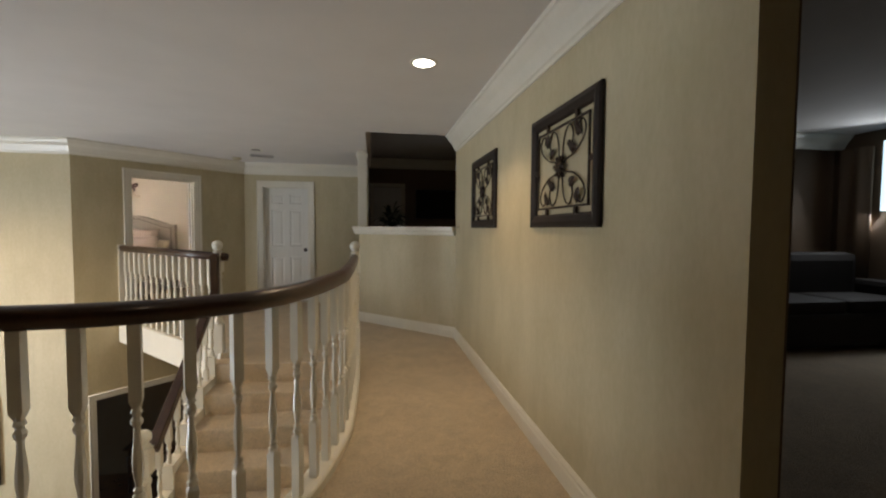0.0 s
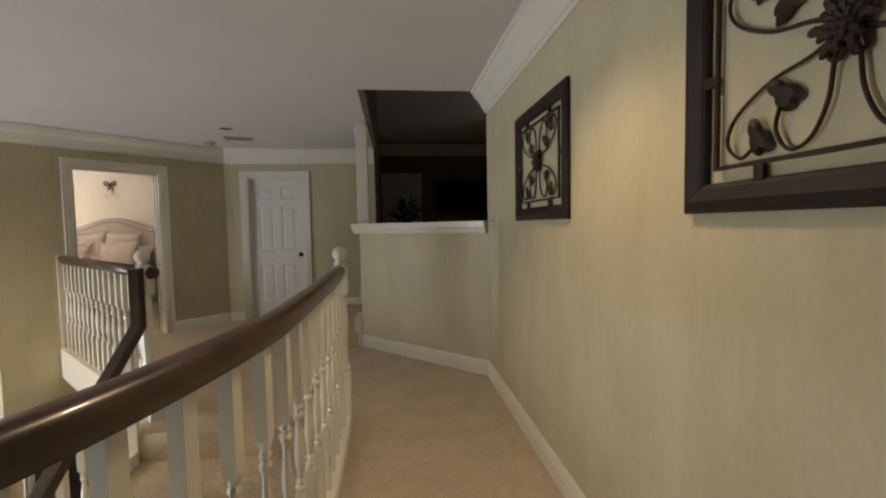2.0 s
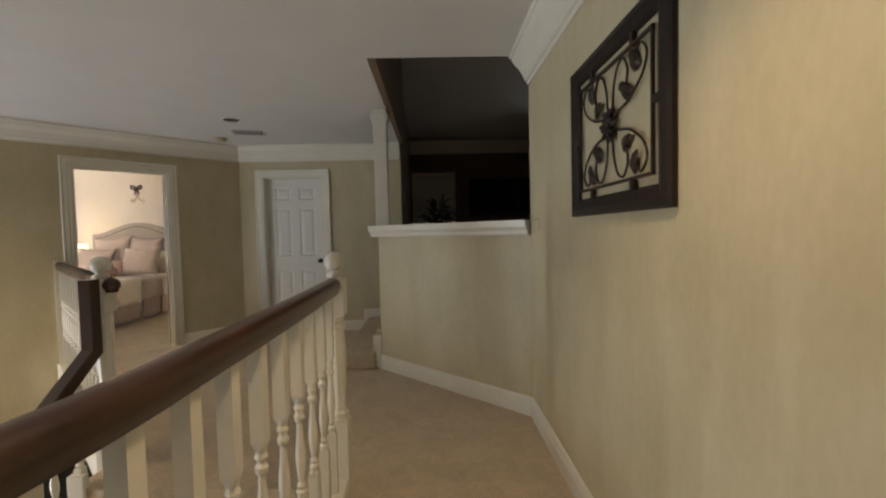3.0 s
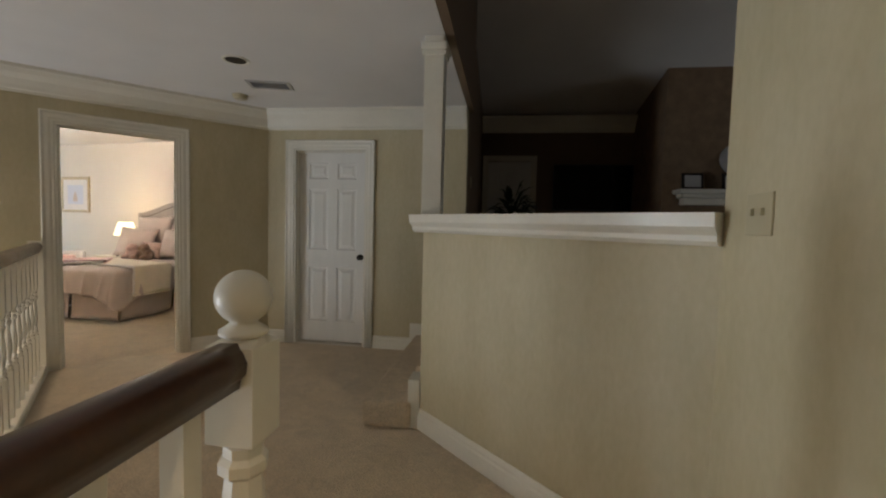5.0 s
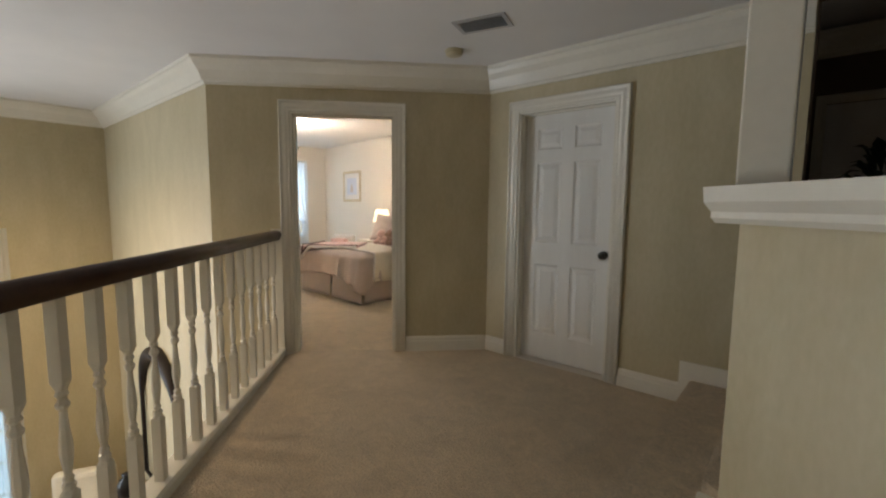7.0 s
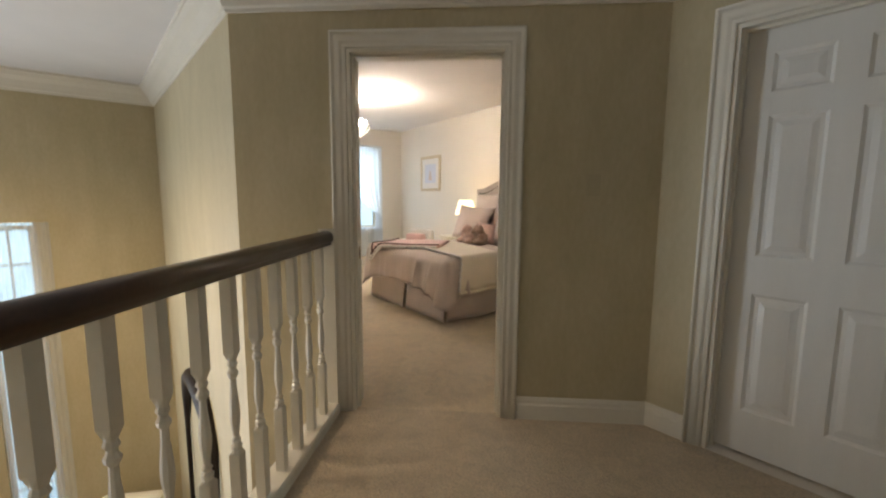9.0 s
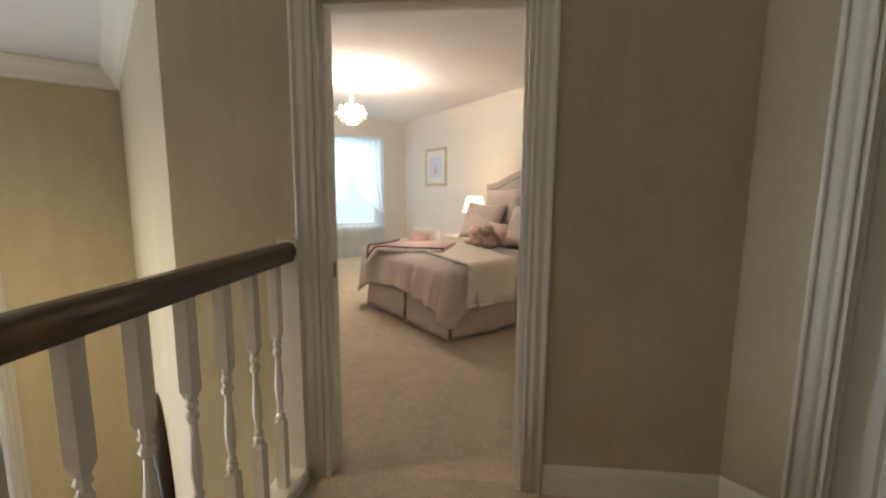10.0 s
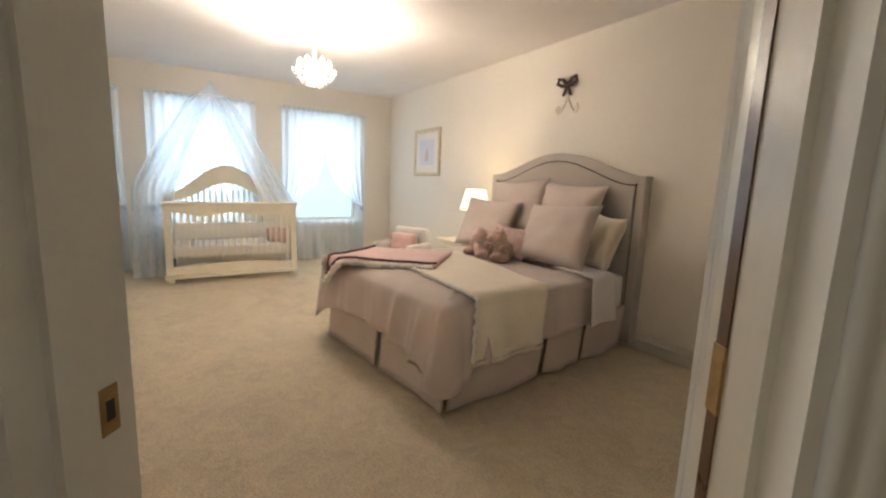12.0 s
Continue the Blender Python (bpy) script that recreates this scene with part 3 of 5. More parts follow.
fdoor = thing("door_4", along((FX, -1.6), (FX, 6.54)) @ pose(0, 0, ZG), "white painted front door in its casing", "door", kind="structure")
casing(fdoor, 5.35, 6.30, 0, 2.10, -0.001, -1)
leaf = six_panel(fdoor, 0.95, 2.09, 0.045, DOORW)
leaf.matrix_basis = pose(5.35, 0.04, 0)

# ---- windows ----


def window(name, m, x0, x1, z0, z1, depth, cols, rows, label):
    """Sash window in a wall frame: frame, sill, glazing bars, panes."""
    ob = thing(name, m, label, "window", kind="structure")
    fm, w, y = bmesh.new(), 0.045, depth * 0.55
    box(fm, x0, y, z0, x0 + w, y + 0.05, z1), box(fm, x1 - w, y, z0, x1, y + 0.05, z1), box(fm, x0 + w, y, z0, x1 - w, y + 0.05, z0 + w), box(fm, x0 + w, y, z1 - w, x1 - w, y + 0.05, z1)
    part("window_frame", fm, WHITE, ob)
    part("window_sill", bx(x0 - 0.04, -0.035, z0 - 0.025, x1 + 0.04, y, z0 - 0.001, bevel=0.004), WHITE, ob)
    for i in range(1, cols):
        x = x0 + (x1 - x0) * i / cols
        part("glazing_bar", bx(x - 0.01, y + 0.012, z0 + w, x + 0.01, y + 0.038, z1 - w), WHITE, ob)
    for i in range(1, rows):
        z = z0 + (z1 - z0) * i / rows
        part("glazing_bar", bx(x0 + w, y + 0.014, z - 0.01, x1 - w, y + 0.036, z + 0.01), WHITE, ob)
    pane = part("pane", bx(x0 + w, y + 0.022, z0 + w, x1 - w, y + 0.026, z1 - w), GLASS, ob, "clear glass")
    pane.visible_shadow = False
    return ob


# The first, wider window is added out of view for its daylight.
for i, (a, b) in enumerate(((4.20, 5.15), (6.53, 6.91))):
    window("window_%d" % (i + 1), along((FX, -1.6), (FX, 6.54)), a, b, -2.6, 0.94, 0.12, 2, 9, "tall foyer window bright with daylight, the wide one added out of view")
for i, (a, b) in enumerate(WINS):
    window("window_%d" % (i + 3), along(W2, W1), a - 4.6, b - 4.6, 0.60, 2.15, 0.14, 1, 1, "white bedroom window bright with daylight")
# Unseen window added to house the den's fill light.
window("window_6", along((7.4, 10.8), (7.4, -1.6)), 2.3, 3.8, 1.2, 2.4, 0.12, 2, 2, "dim unseen den window, added to let in fill light")
solid("backdrop_garden", bx(-10.9, 3.5, -1.0, -10.8, 13, 4.0), GLOW, "pale bright daylight beyond the bedroom windows", "backdrop", "structure")
solid("backdrop_street", bx(-7.5, 2.0, -3.0, -7.4, 5.55, 2.0), GLOWS, "pale bright daylight beyond the foyer windows", "backdrop", "structure")

# ---- stairs ----
stairs = thing("staircase", Matrix(), "curving carpeted staircase with white stringer", "stairs", kind="structure")
RISE, XI, XO, Y0, Y1 = 2.95 / 16, -0.40, 0.80, 4.62, 3.42
for i in range(1, 5):
    z = -RISE * i
    part("step", bx(XI, Y0 - 0.30 * i, z - 0.28, XO, Y0 - 0.30 * (i - 1) + 0.01, z, bevel=0.022), CARPET, stairs)
for i in range(5):
    a0, a1, z = -18 * i, -18 * (i + 1), -RISE * (5 + i)
    ring = [(XI, Y1)] + [(XI + (XO - XI) * math.cos(radians(a0 + (a1 - a0) * j / 4)), Y1 + (XO - XI) * math.sin(radians(a0 + (a1 - a0) * j / 4))) for j in range(5)]
    sm = prism(bmesh.new(), ring, z - 0.28, z)
    bmesh.ops.bevel(sm, geom=sm.edges[:], offset=0.015, segments=2, affect="EDGES")
    part("step", sm, CARPET, stairs)
for i in range(6):
    z = -RISE * (10 + i)
    part("step", bx(XI - 0.30 * (i + 1), Y1 - 1.16, z - 0.28, XI - 0.30 * i + 0.01, Y1, z, bevel=0.022), CARPET, stairs)
for i in range(0, 5):
    z = -RISE * i
    part("stringer_block", bx(XI - 0.07, Y0 - 0.30 * i - 0.02, z - 0.42, XI + 0.012, Y0 - 0.30 * i + 0.30 if i else Y0 + 0.02, z + 0.075, bevel=0.004), WHITE, stairs)

# ---- railings ----


def ring8(h, z, square):
    """Eight points round an axis: a square of half-width h, or a circle."""
    out = []
    for i in range(8):
        a = math.pi / 4 * i
        c, s = math.cos(a), math.sin(a)
        k = h / max(abs(c), abs(s)) if square else h
        out.append(Vector((k * c, k * s, z)))
    return out


def baluster_mesh(h):
    """Turned baluster: square ends, rings, a vase and a long taper."""
    q, t = 0.0195, h / 0.93
    prof = [(q, 0.0, 1), (q, 0.285, 1), (0.016, 0.300, 0), (0.0195, 0.308, 0), (0.0195, 0.318, 0), (0.012, 0.326, 0), (0.017, 0.338, 0), (0.010, 0.350, 0), (0.0125, 0.37, 0),
            (0.0180, 0.41, 0), (0.0190, 0.435, 0), (0.017, 0.47, 0), (0.0115, 0.53, 0), (0.0105, 0.565, 0), (0.018, 0.575, 0), (0.0195, 0.587, 0), (0.013, 0.598, 0), (0.012, 0.606, 0),
            (0.019, 0.616, 0), (0.014, 0.630, 0), (q, 0.66, 1), (q, 0.93, 1)]
    return mesh_of("baluster", rings(bmesh.new(), [ring8(r, z * t, sq) for r, z, sq in prof]), WHITE)


def newel(parent, m, h, low=0.0):
    """Square newel with a turned waist and a ball on top; h is the ball's centre."""
    n = part("newel_post", rings(bmesh.new(), [ring8(r, z, sq) for r, z, sq in (
        (0.046, low, 1), (0.046, h - 0.80, 1), (0.040, h - 0.785, 0), (0.046, h - 0.77, 0), (0.046, h - 0.755, 0), (0.034, h - 0.74, 0), (0.030, h - 0.70, 0), (0.041, h - 0.52, 0), (0.043, h - 0.44, 0), (0.037, h - 0.36, 0),
        (0.034, h - 0.335, 0), (0.045, h - 0.325, 0), (0.045, h - 0.305, 0), (0.036, h - 0.295, 0), (0.036, h - 0.275, 0), (0.046, h - 0.262, 1), (0.046, h - 0.085, 1), (0.034, h - 0.072, 0))]), WHITE, parent)
    n.matrix_basis = m
    cap_ = part("ball_finial", lathe(bmesh.new(), [(0.034, h - 0.074), (0.043, h - 0.068), (0.043, h - 0.060), (0.026, h - 0.050), (0.024, h - 0.044)] +
                [(0.050 * math.sin(a), h - 0.050 * math.cos(a)) for a in [0.55 + 0.23 * i for i in range(12)]], 20), WHITE, n, "", True)
    return n


HRAIL = [(1.22 * a, 1.28 * b) for a, b in [(0.0, 0.0), (0.022, 0.0), (0.024, 0.012), (0.032, 0.020), (0.034, 0.036), (0.026, 0.052), (0.012, 0.060), (-0.012, 0.060), (-0.026, 0.052), (-0.034, 0.036), (-0.032, 0.020), (-0.024, 0.012), (-0.022, 0.0)]]
TOP = 1.06
BAL = baluster_mesh(TOP - 0.076 - 0.055)
KERB = [(0.055, -0.26), (0.055, 0.045), (0.045, 0.055), (-0.055, 0.055), (-0.065, 0.045), (-0.065, -0.26)]


def walkline(path, step, start):
    """Points at even steps along a path."""
    out, carry = [], start
    for a, b in zip(path, path[1:]):
        a, b = Vector(a), Vector(b)
        d = (b - a).length
        while carry <= d:
            p = a + (b - a) * (carry / d)
            out.append((p, math.degrees(math.atan2(b.y - a.y, b.x - a.x))))
            carry += step
        carry -= d
    return out


def railing(name, path, label, step, start, ends):
    ob = thing(name, Matrix(), label, "railing", "stair and balcony railings")
    part("handrail", sweep(bmesh.new(), HRAIL, [(p[0], p[1], TOP - 0.077) for p in path]), RAIL, ob, "dark polished wood handrail", True)
    part("base_rail", sweep(bmesh.new(), KERB, [(p[0], p[1], 0) for p in path]), WHITE, ob)
    for p, a in walkline([(q[0], q[1], 0) for q in path], step, start):
        shared("baluster", BAL, ob, pose(p.x, p.y, 0.055, 0, 0, a))
    return ob


bal = railing("balcony_railing", [(p.x, p.y) for p in CURVE], "curved balcony railing, dark wood handrail on white turned balusters", 0.163, 0.12, ())
newel(bal, pose(0.925, 4.575, 0), 1.137)
ab = Vector((B[0] - A[0], B[1] - A[1], 0)).normalized()
lr = railing("landing_railing", [(A[0] + ab.x * 0.03, A[1] + ab.y * 0.03), (B[0] + ab.x * 0.14, B[1] + ab.y * 0.14)], "straight landing railing, dark wood handrail on white turned balusters", 0.163, 0.12, ())
part("wall_post", bx(-0.022, -0.045, 0, 0.022, 0.045, 1.07, m=pose(A[0], A[1], 0, 0, 0, -46) @ pose(0.012, 0, 0)), WHITE, lr)
newel(lr, pose(B[0] + 0.02, B[1] - 0.07, 0, 0, 0, 0), 1.135, -0.3)
st = thing("stair_railing", Matrix(), "descending stair railing, dark wood handrail on white balusters", "railing", "stair and balcony railings")
sx = XI - 0.03
hm = bmesh.new()
rings(hm, [[Vector((sx + a, y + b * cy, z + b * cz)) for a, b in ((0.034, -0.030), (0.034, 0.030), (0.030, 0.034), (-0.030, 0.034), (-0.034, 0.030), (-0.034, -0.030), (-0.030, -0.034), (0.030, -0.034))]
           for y, z, cy, cz in ((4.76, 1.062, 1, 0), (4.76, 0.675, 1, -0.5), (3.50, -0.25, 0.6, -0.8))])
part("handrail", hm, RAIL, st, "dark polished wood handrail")
BALS = baluster_mesh(0.62)
for i in range(8):
    y = 4.64 - 0.15 * i
    shared("baluster", BALS, st, pose(sx, y, -0.0 - 0.735 * (4.76 - y)))
newel(st, pose(sx - 0.03, 3.45, 0), -0.13, -1.75)

# ---- hall: wall art, switches, ceiling fittings ----


def curl(c, r0, r1, a0, a1, n=18):
    """A flat scroll round c, from angle a0 to a1, radius r0 to r1."""
    return [(c[0] + (r0 + (r1 - r0) * i / n) * math.cos(radians(a0 + (a1 - a0) * i / n)), c[1] + (r0 + (r1 - r0) * i / n) * math.sin(radians(a0 + (a1 - a0) * i / n))) for i in range(n + 1)]


def leaf_shape(bm, c, a, s):
    """A small beaten three-lobed leaf, bulging from the plane."""
    m = Matrix.Translation((c[0], -0.012, c[1])) @ Matrix.Rotation(-radians(a), 4, "Y")
    n = 26
    loops = []
    for k, y in ((0.25, -0.011), (0.65, -0.009), (1.0, 0.0)):
        lp = []
        for i in range(n):
            th = 6.2832 * i / n
            r = s * k * (0.52 + 0.40 * abs(math.cos(1.5 * th)) ** 0.8 + 0.10 * math.sin(th * 2 + 1))
            lp.append(m @ Vector((0.80 * r * math.sin(th + 0.35 * k), y - 0.006 * math.cos(th) * k, 1.15 * r * math.cos(th + 0.35 * k))))
        loops.append(lp)
    loops.append([m @ Vector((0, 0.004, 0)) + (p - m @ Vector((0, 0, 0))) * 0.5 for p in loops[-1]])
    rings(bm, loops, True, True)


def wall_art(m):
    """Square scrolled-iron panel held by clips in a heavy dark moulded frame; 0.80 wide, 0.63 high."""
    W, H = 0.80, 0.63
    ob = thing("wall_art", m, "scrolled bronze iron panel in a heavy dark wooden frame", "wall art", "framed iron wall art")
    prof = [(0, 0.004), (0, 0.018), (0.008, 0.027), (0.030, 0.032), (0.050, 0.025), (0.060, 0.022), (0.068, 0.016), (0.072, 0.010), (0.072, 0.004)]
    loops = []
    for sx_, sz in ((-1, -1), (1, -1), (1, 1), (-1, 1), (-1, -1)):
        loops.append([Vector((sx_ * (W / 2 - a), -b, H / 2 + sz * (H / 2 - a))) for a, b in prof])
    part("frame", rings(bmesh.new(), loops, True, False), FRAME, ob, "dark stained moulded frame")
    a, b, g = W / 2 - 0.105, H / 2 - 0.105, -0.014
    im = bmesh.new()
    for (x0, z0), (x1, z1) in (((-a, -b), (a, -b)), ((a, -b), (a, b)), ((a, b), (-a, b)), ((-a, b), (-a, -b))):
        box(im, min(x0, x1) - 0.005, g - 0.005, H / 2 + min(z0, z1) - 0.005, max(x0, x1) + 0.005, g + 0.005, H / 2 + max(z0, z1) + 0.005)
    part("inner_frame", im, IRON, ob)
    for x, z in ((-0.17, b), (0.17, b), (-0.17, -b), (0.17, -b)):
        part("clip", bx(x - 0.012, g - 0.006, H / 2 + (z if z > 0 else z - 0.04), x + 0.012, g + 0.006, H / 2 + (z + 0.04 if z > 0 else z)), IRON, ob)
    for x in (-a, a):
        part("clip", bx(x if x > 0 else x - 0.04, g - 0.006, H / 2 - 0.012, x + 0.04 if x > 0 else x, g + 0.006, H / 2 + 0.012), IRON, ob)
    for qx in (-1, 1):
        for qz in (-1, 1):
            sm = bmesh.new()
            # two stems out of the middle, each ending in a leaf
            for k, (pts, tip, ang) in enumerate((([(0, 0), (0.06, 0.03), (0.15, 0.05), (0.235, 0.10), (0.262, 0.155), (0.225, 0.195), (0.185, 0.175)], (0.178, 0.160), 30),
                                                 ([(0, 0), (0.02, 0.05), (0.03, 0.12), (0.06, 0.18), (0.105, 0.195), (0.135, 0.15), (0.125, 0.10)], (0.118, 0.085), 60),
                                                 ([(0, 0), (-0.004, 0.03), (0.012, 0.055), (0.03, 0.05), (0.028, 0.035)], None, 0))):
                tube(sm, [(qx * x, g, H / 2 + qz * z) for x, z in [(p.x, p.y) for p in spline([(x, z, 0) for x, z in pts], 5)]], 0.0044, 6)
                if tip:
                    leaf_shape(sm, (qx * tip[0], H / 2 + qz * tip[1]), ang * qx * qz, 0.042)
            part("scroll", sm, IRON, ob)
    ros = part("rosette", lathe(bmesh.new(), [(0.012, 0), (0.011, 0.010), (0.001, 0.016)], 10, Matrix.Translation((0, g - 0.004, H / 2)) @ pose(0, 0, 0, 90)), IRON, ob)
    for i in range(3):
        for j in range(6):
            an, r = 60 * j + 25 * i, 0.035 - 0.010 * i
            pm = bmesh.new()
            leaf_shape(pm, (r * math.cos(radians(an)), H / 2 + r * math.sin(radians(an))), an - 90, 0.024 - 0.004 * i)
            for v in pm.verts:
                v.co.y -= 0.010
            part("petal", pm, IRON, ros)
    return ob


art = wall_art(pose(WX, 3.97, 1.328, 0, 0, -90))
copy_thing(art, pose(WX, 2.39, 1.328, 0, 0, -90))


def switch_plate(name, m, n, label):
    ob = thing(name, m, label, "light switch")
    w = 0.07 + 0.046 * (n - 1)
    part("plate", bx(-w / 2, -0.006, -0.057, w / 2, 0, 0.057, bevel=0.002), PLASTIC, ob)
    for i in range(n):
        x = (i - (n - 1) / 2) * 0.046
        part("toggle", bx(x - 0.005, -0.016, -0.004, x + 0.005, -0.0062, 0.016, bevel=0.001), PLASTIC, ob)


switch_plate("light_switch", along(F, K) @ pose(1.964, 0, 1.319), 1, "cream toggle light switch on the olive wall")
switch_plate("light_switch", pose(WX, 5.10, 1.33, 0, 0, -90), 2, "cream double light switch beside the half wall")


def can_light(x, y, lit, label):
    ob = thing("recessed_light", pose(x, y, ZC), label, "ceiling light")
    part("trim_ring", lathe(bmesh.new(), [(0.070, 0.0), (0.070, -0.004), (0.088, -0.006), (0.093, -0.001), (0.093, 0.0)], 24), WHITE, ob, "", True)
    if lit:
        part("lens", lathe(bmesh.new(), [(0.069, -0.001), (0.069, -0.004), (0.03, -0.007), (0.001, -0.008)], 24), CANLIT, ob, "glowing lamp", True)
    else:
        part("baffle", lathe(bmesh.new(), [(0.069, -0.0005), (0.069, -0.003), (0.001, -0.003)], 24), BLACK, ob, "dark unlit opening")


can_light(1.43, 3.14, True, "lit recessed ceiling light with a white ring, real by the wall art, added elsewhere")
can_light(-0.52, 6.70, False, "unlit recessed ceiling light, dark inside")
# Made-up fixtures for the unseen fill lamps over hall and foyer.
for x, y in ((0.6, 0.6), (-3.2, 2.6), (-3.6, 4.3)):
    can_light(x, y, True, "lit recessed ceiling light with a white ring, real by the wall art, added elsewhere")
vent = thing("ceiling_vent", pose(-0.57, 7.23, ZC, 0, 0, 15), "grey metal ceiling air vent with slats", "air vent")
fm = bmesh.new()
box(fm, -0.17, -0.10, -0.008, 0.17, -0.075, 0), box(fm, -0.17, 0.075, -0.008, 0.17, 0.10, 0), box(fm, -0.17, -0.075, -0.008, -0.145, 0.075, 0), box(fm, 0.145, -0.075, -0.008, 0.17, 0.075, 0)
part("frame", fm, GREY, vent)
part("backing", bx(-0.145, -0.075, -0.002, 0.145, 0.075, 0), BLACK, vent)
for i in range(9):
    y = -0.066 + 0.0165 * i
    part("slat", bx(-0.144, -0.008, -0.0008, 0.144, 0.008, 0.0008, m=pose(0, y, -0.006, 35)), GREY, vent)
smoke = thing("smoke_detector", pose(-1.005, 7.485, ZC), "round cream smoke detector on the ceiling", "smoke detector")
part("base", lathe(bmesh.new(), [(0.068, 0), (0.068, -0.012), (0.062, -0.014)], 24), PLASTIC, smoke, "", True)
part("cover", lathe(bmesh.new(), [(0.060, -0.0142), (0.060, -0.026), (0.052, -0.036), (0.030, -0.041), (0.001, -0.042)], 24), PLASTIC, smoke, "", True)

# ---- foyer below ----
arch = thing("arched_wall_mirror_frame", pose(-4.18, F[1] - 0.005, ZG), "tall dark iron arched frame on the foyer wall", "wall decoration")
tube_path = [(-0.62, -0.03, 1.0)] + [(0.62 * math.cos(radians(a)), -0.03, 1.93 + 0.67 * math.sin(radians(a))) for a in range(180, -1, -12)] + [(0.62, -0.03, 1.0)]
part("arch", tube(bmesh.new(), tube_path, lambda k: 0.022 + 0.060 * math.sin(math.pi * k) ** 2, 10), FRAME, arch, "", True)
part("cross_bar", bx(-0.62, -0.045, 0.99, 0.62, -0.015, 1.02, bevel=0.004), FRAME, arch)


def side_table(m, w, d, h, mat, label):
    ob = thing("console_table", m, label, "table")
    part("tabletop", bx(-w / 2, -d / 2, h - 0.035, w / 2, d / 2, h, bevel=0.008), mat, ob)
    part("apron", bx(-w / 2 + 0.05, -d / 2 + 0.04, h - 0.14, w / 2 - 0.05, d / 2 - 0.04, h - 0.036), mat, ob)
    lm = mesh_of("leg", lathe(bmesh.new(), [(0.018, 0), (0.022, 0.03), (0.016, 0.06), (0.026, h * 0.6), (0.030, h - 0.15)], 12), mat, True)
    for sx_ in (-1, 1):
        for sy in (-1, 1):
            shared("leg", lm, ob, pose(sx_ * (w / 2 - 0.055), sy * (d / 2 - 0.05), 0))
    return ob


side_table(pose(-4.45, 6.15, ZG), 1.3, 0.42, 0.80, RAIL, "dark wood console table against the foyer wall")
side_table(pose(-2.2, 7.9, ZG), 1.2, 0.6, 0.75, RAIL, "dark wood table in the room under the landing")
vase = thing("vase", pose(-4.75, 6.15, ZG + 0.80), "dark glazed round vase on the console table", "vase")
part("body", lathe(bmesh.new(), [(0.05, 0), (0.09, 0.05), (0.11, 0.13), (0.08, 0.22), (0.04, 0.26), (0.05, 0.29)], 20), BLACK, vase, "", True)


def arm_chair(name, m, cloth, label):
    ob = thing(name, m, label, "armchair")
    part("seat", bx(-0.30, -0.30, 0.18, 0.30, 0.28, 0.46, bevel=0.05), cloth, ob)
    part("backrest", bx(-0.32, 0.20, 0.30, 0.32, 0.36, 0.95, bevel=0.06), cloth, ob)
    for s_ in (-1, 1):
        part("armrest", bx(min(s_ * 0.30, s_ * 0.42), -0.30, 0.18, max(s_ * 0.30, s_ * 0.42), 0.30, 0.64, bevel=0.05), cloth, ob)
    lm = mesh_of("leg", bx(-0.022, -0.022, 0, 0.022, 0.022, 0.18, bevel=0.004), RAIL)
    for x in (-0.33, 0.33):
        for y in (-0.25, 0.28):
            shared("leg", lm, ob, pose(x, y, 0))
    return ob


arm_chair("armchair", pose(-5.25, 5.75, ZG, 0, 0, 60), IVORY, "pale upholstered armchair in the foyer")

fs = bmesh.new()
g_ = [[fs.verts.new((FX + 0.03 + 0.012 * math.sin(i * 1.3), 4.95 + 0.48 * i / 40, z)) for i in range(41)] for z in (0.97, -0.8, -2.62)]
for a_, b_ in zip(g_, g_[1:]):
    for i in range(40):
        fs.faces.new((a_[i], a_[i + 1], b_[i + 1], b_[i]))
solid("foyer_sheer", fs, NET, "pale sheer curtain over the slim foyer window", "curtain", smooth=True)

# ---- den beyond the half wall ----
tv = thing("television", pose(2.72, 10.7, 1.56), "large black flat television on the den wall", "television")
part("casing", bx(-0.585, -0.06, 0, 0.585, -0.01, 0.70, bevel=0.008), BLACK, tv)
part("screen", bx(-0.565, -0.064, 0.02, 0.565, -0.0605, 0.68), TV, tv, "dark screen")
pd = thing("door_5", pose(1.46, 10.7, 0.34), "pale closed door in the dark den", "door", kind="structure")
casing(pd, -0.33, 0.33, 0, 1.97, -0.001, -1)
part("door_leaf", bx(-0.33, -0.02, 0.0, 0.33, -0.001, 1.96), DOORW, pd)
plant = thing("potted_plant", pose(1.50, 9.9, 0.34), "dark leafy potted plant in front of the pale door", "plant")
part("pot", lathe(bmesh.new(), [(0.11, 0), (0.15, 0.26), (0.16, 0.28), (0.15, 0.28), (0.14, 0.25)], 20), BLACK, plant, "", True)
part("stem", tube(bmesh.new(), [(0, 0, 0.2), (0.02, 0, 0.75), (0, 0.02, 1.2)], 0.018, 8), RAIL, plant)
lm = bmesh.new()
rnd = random.Random(4)
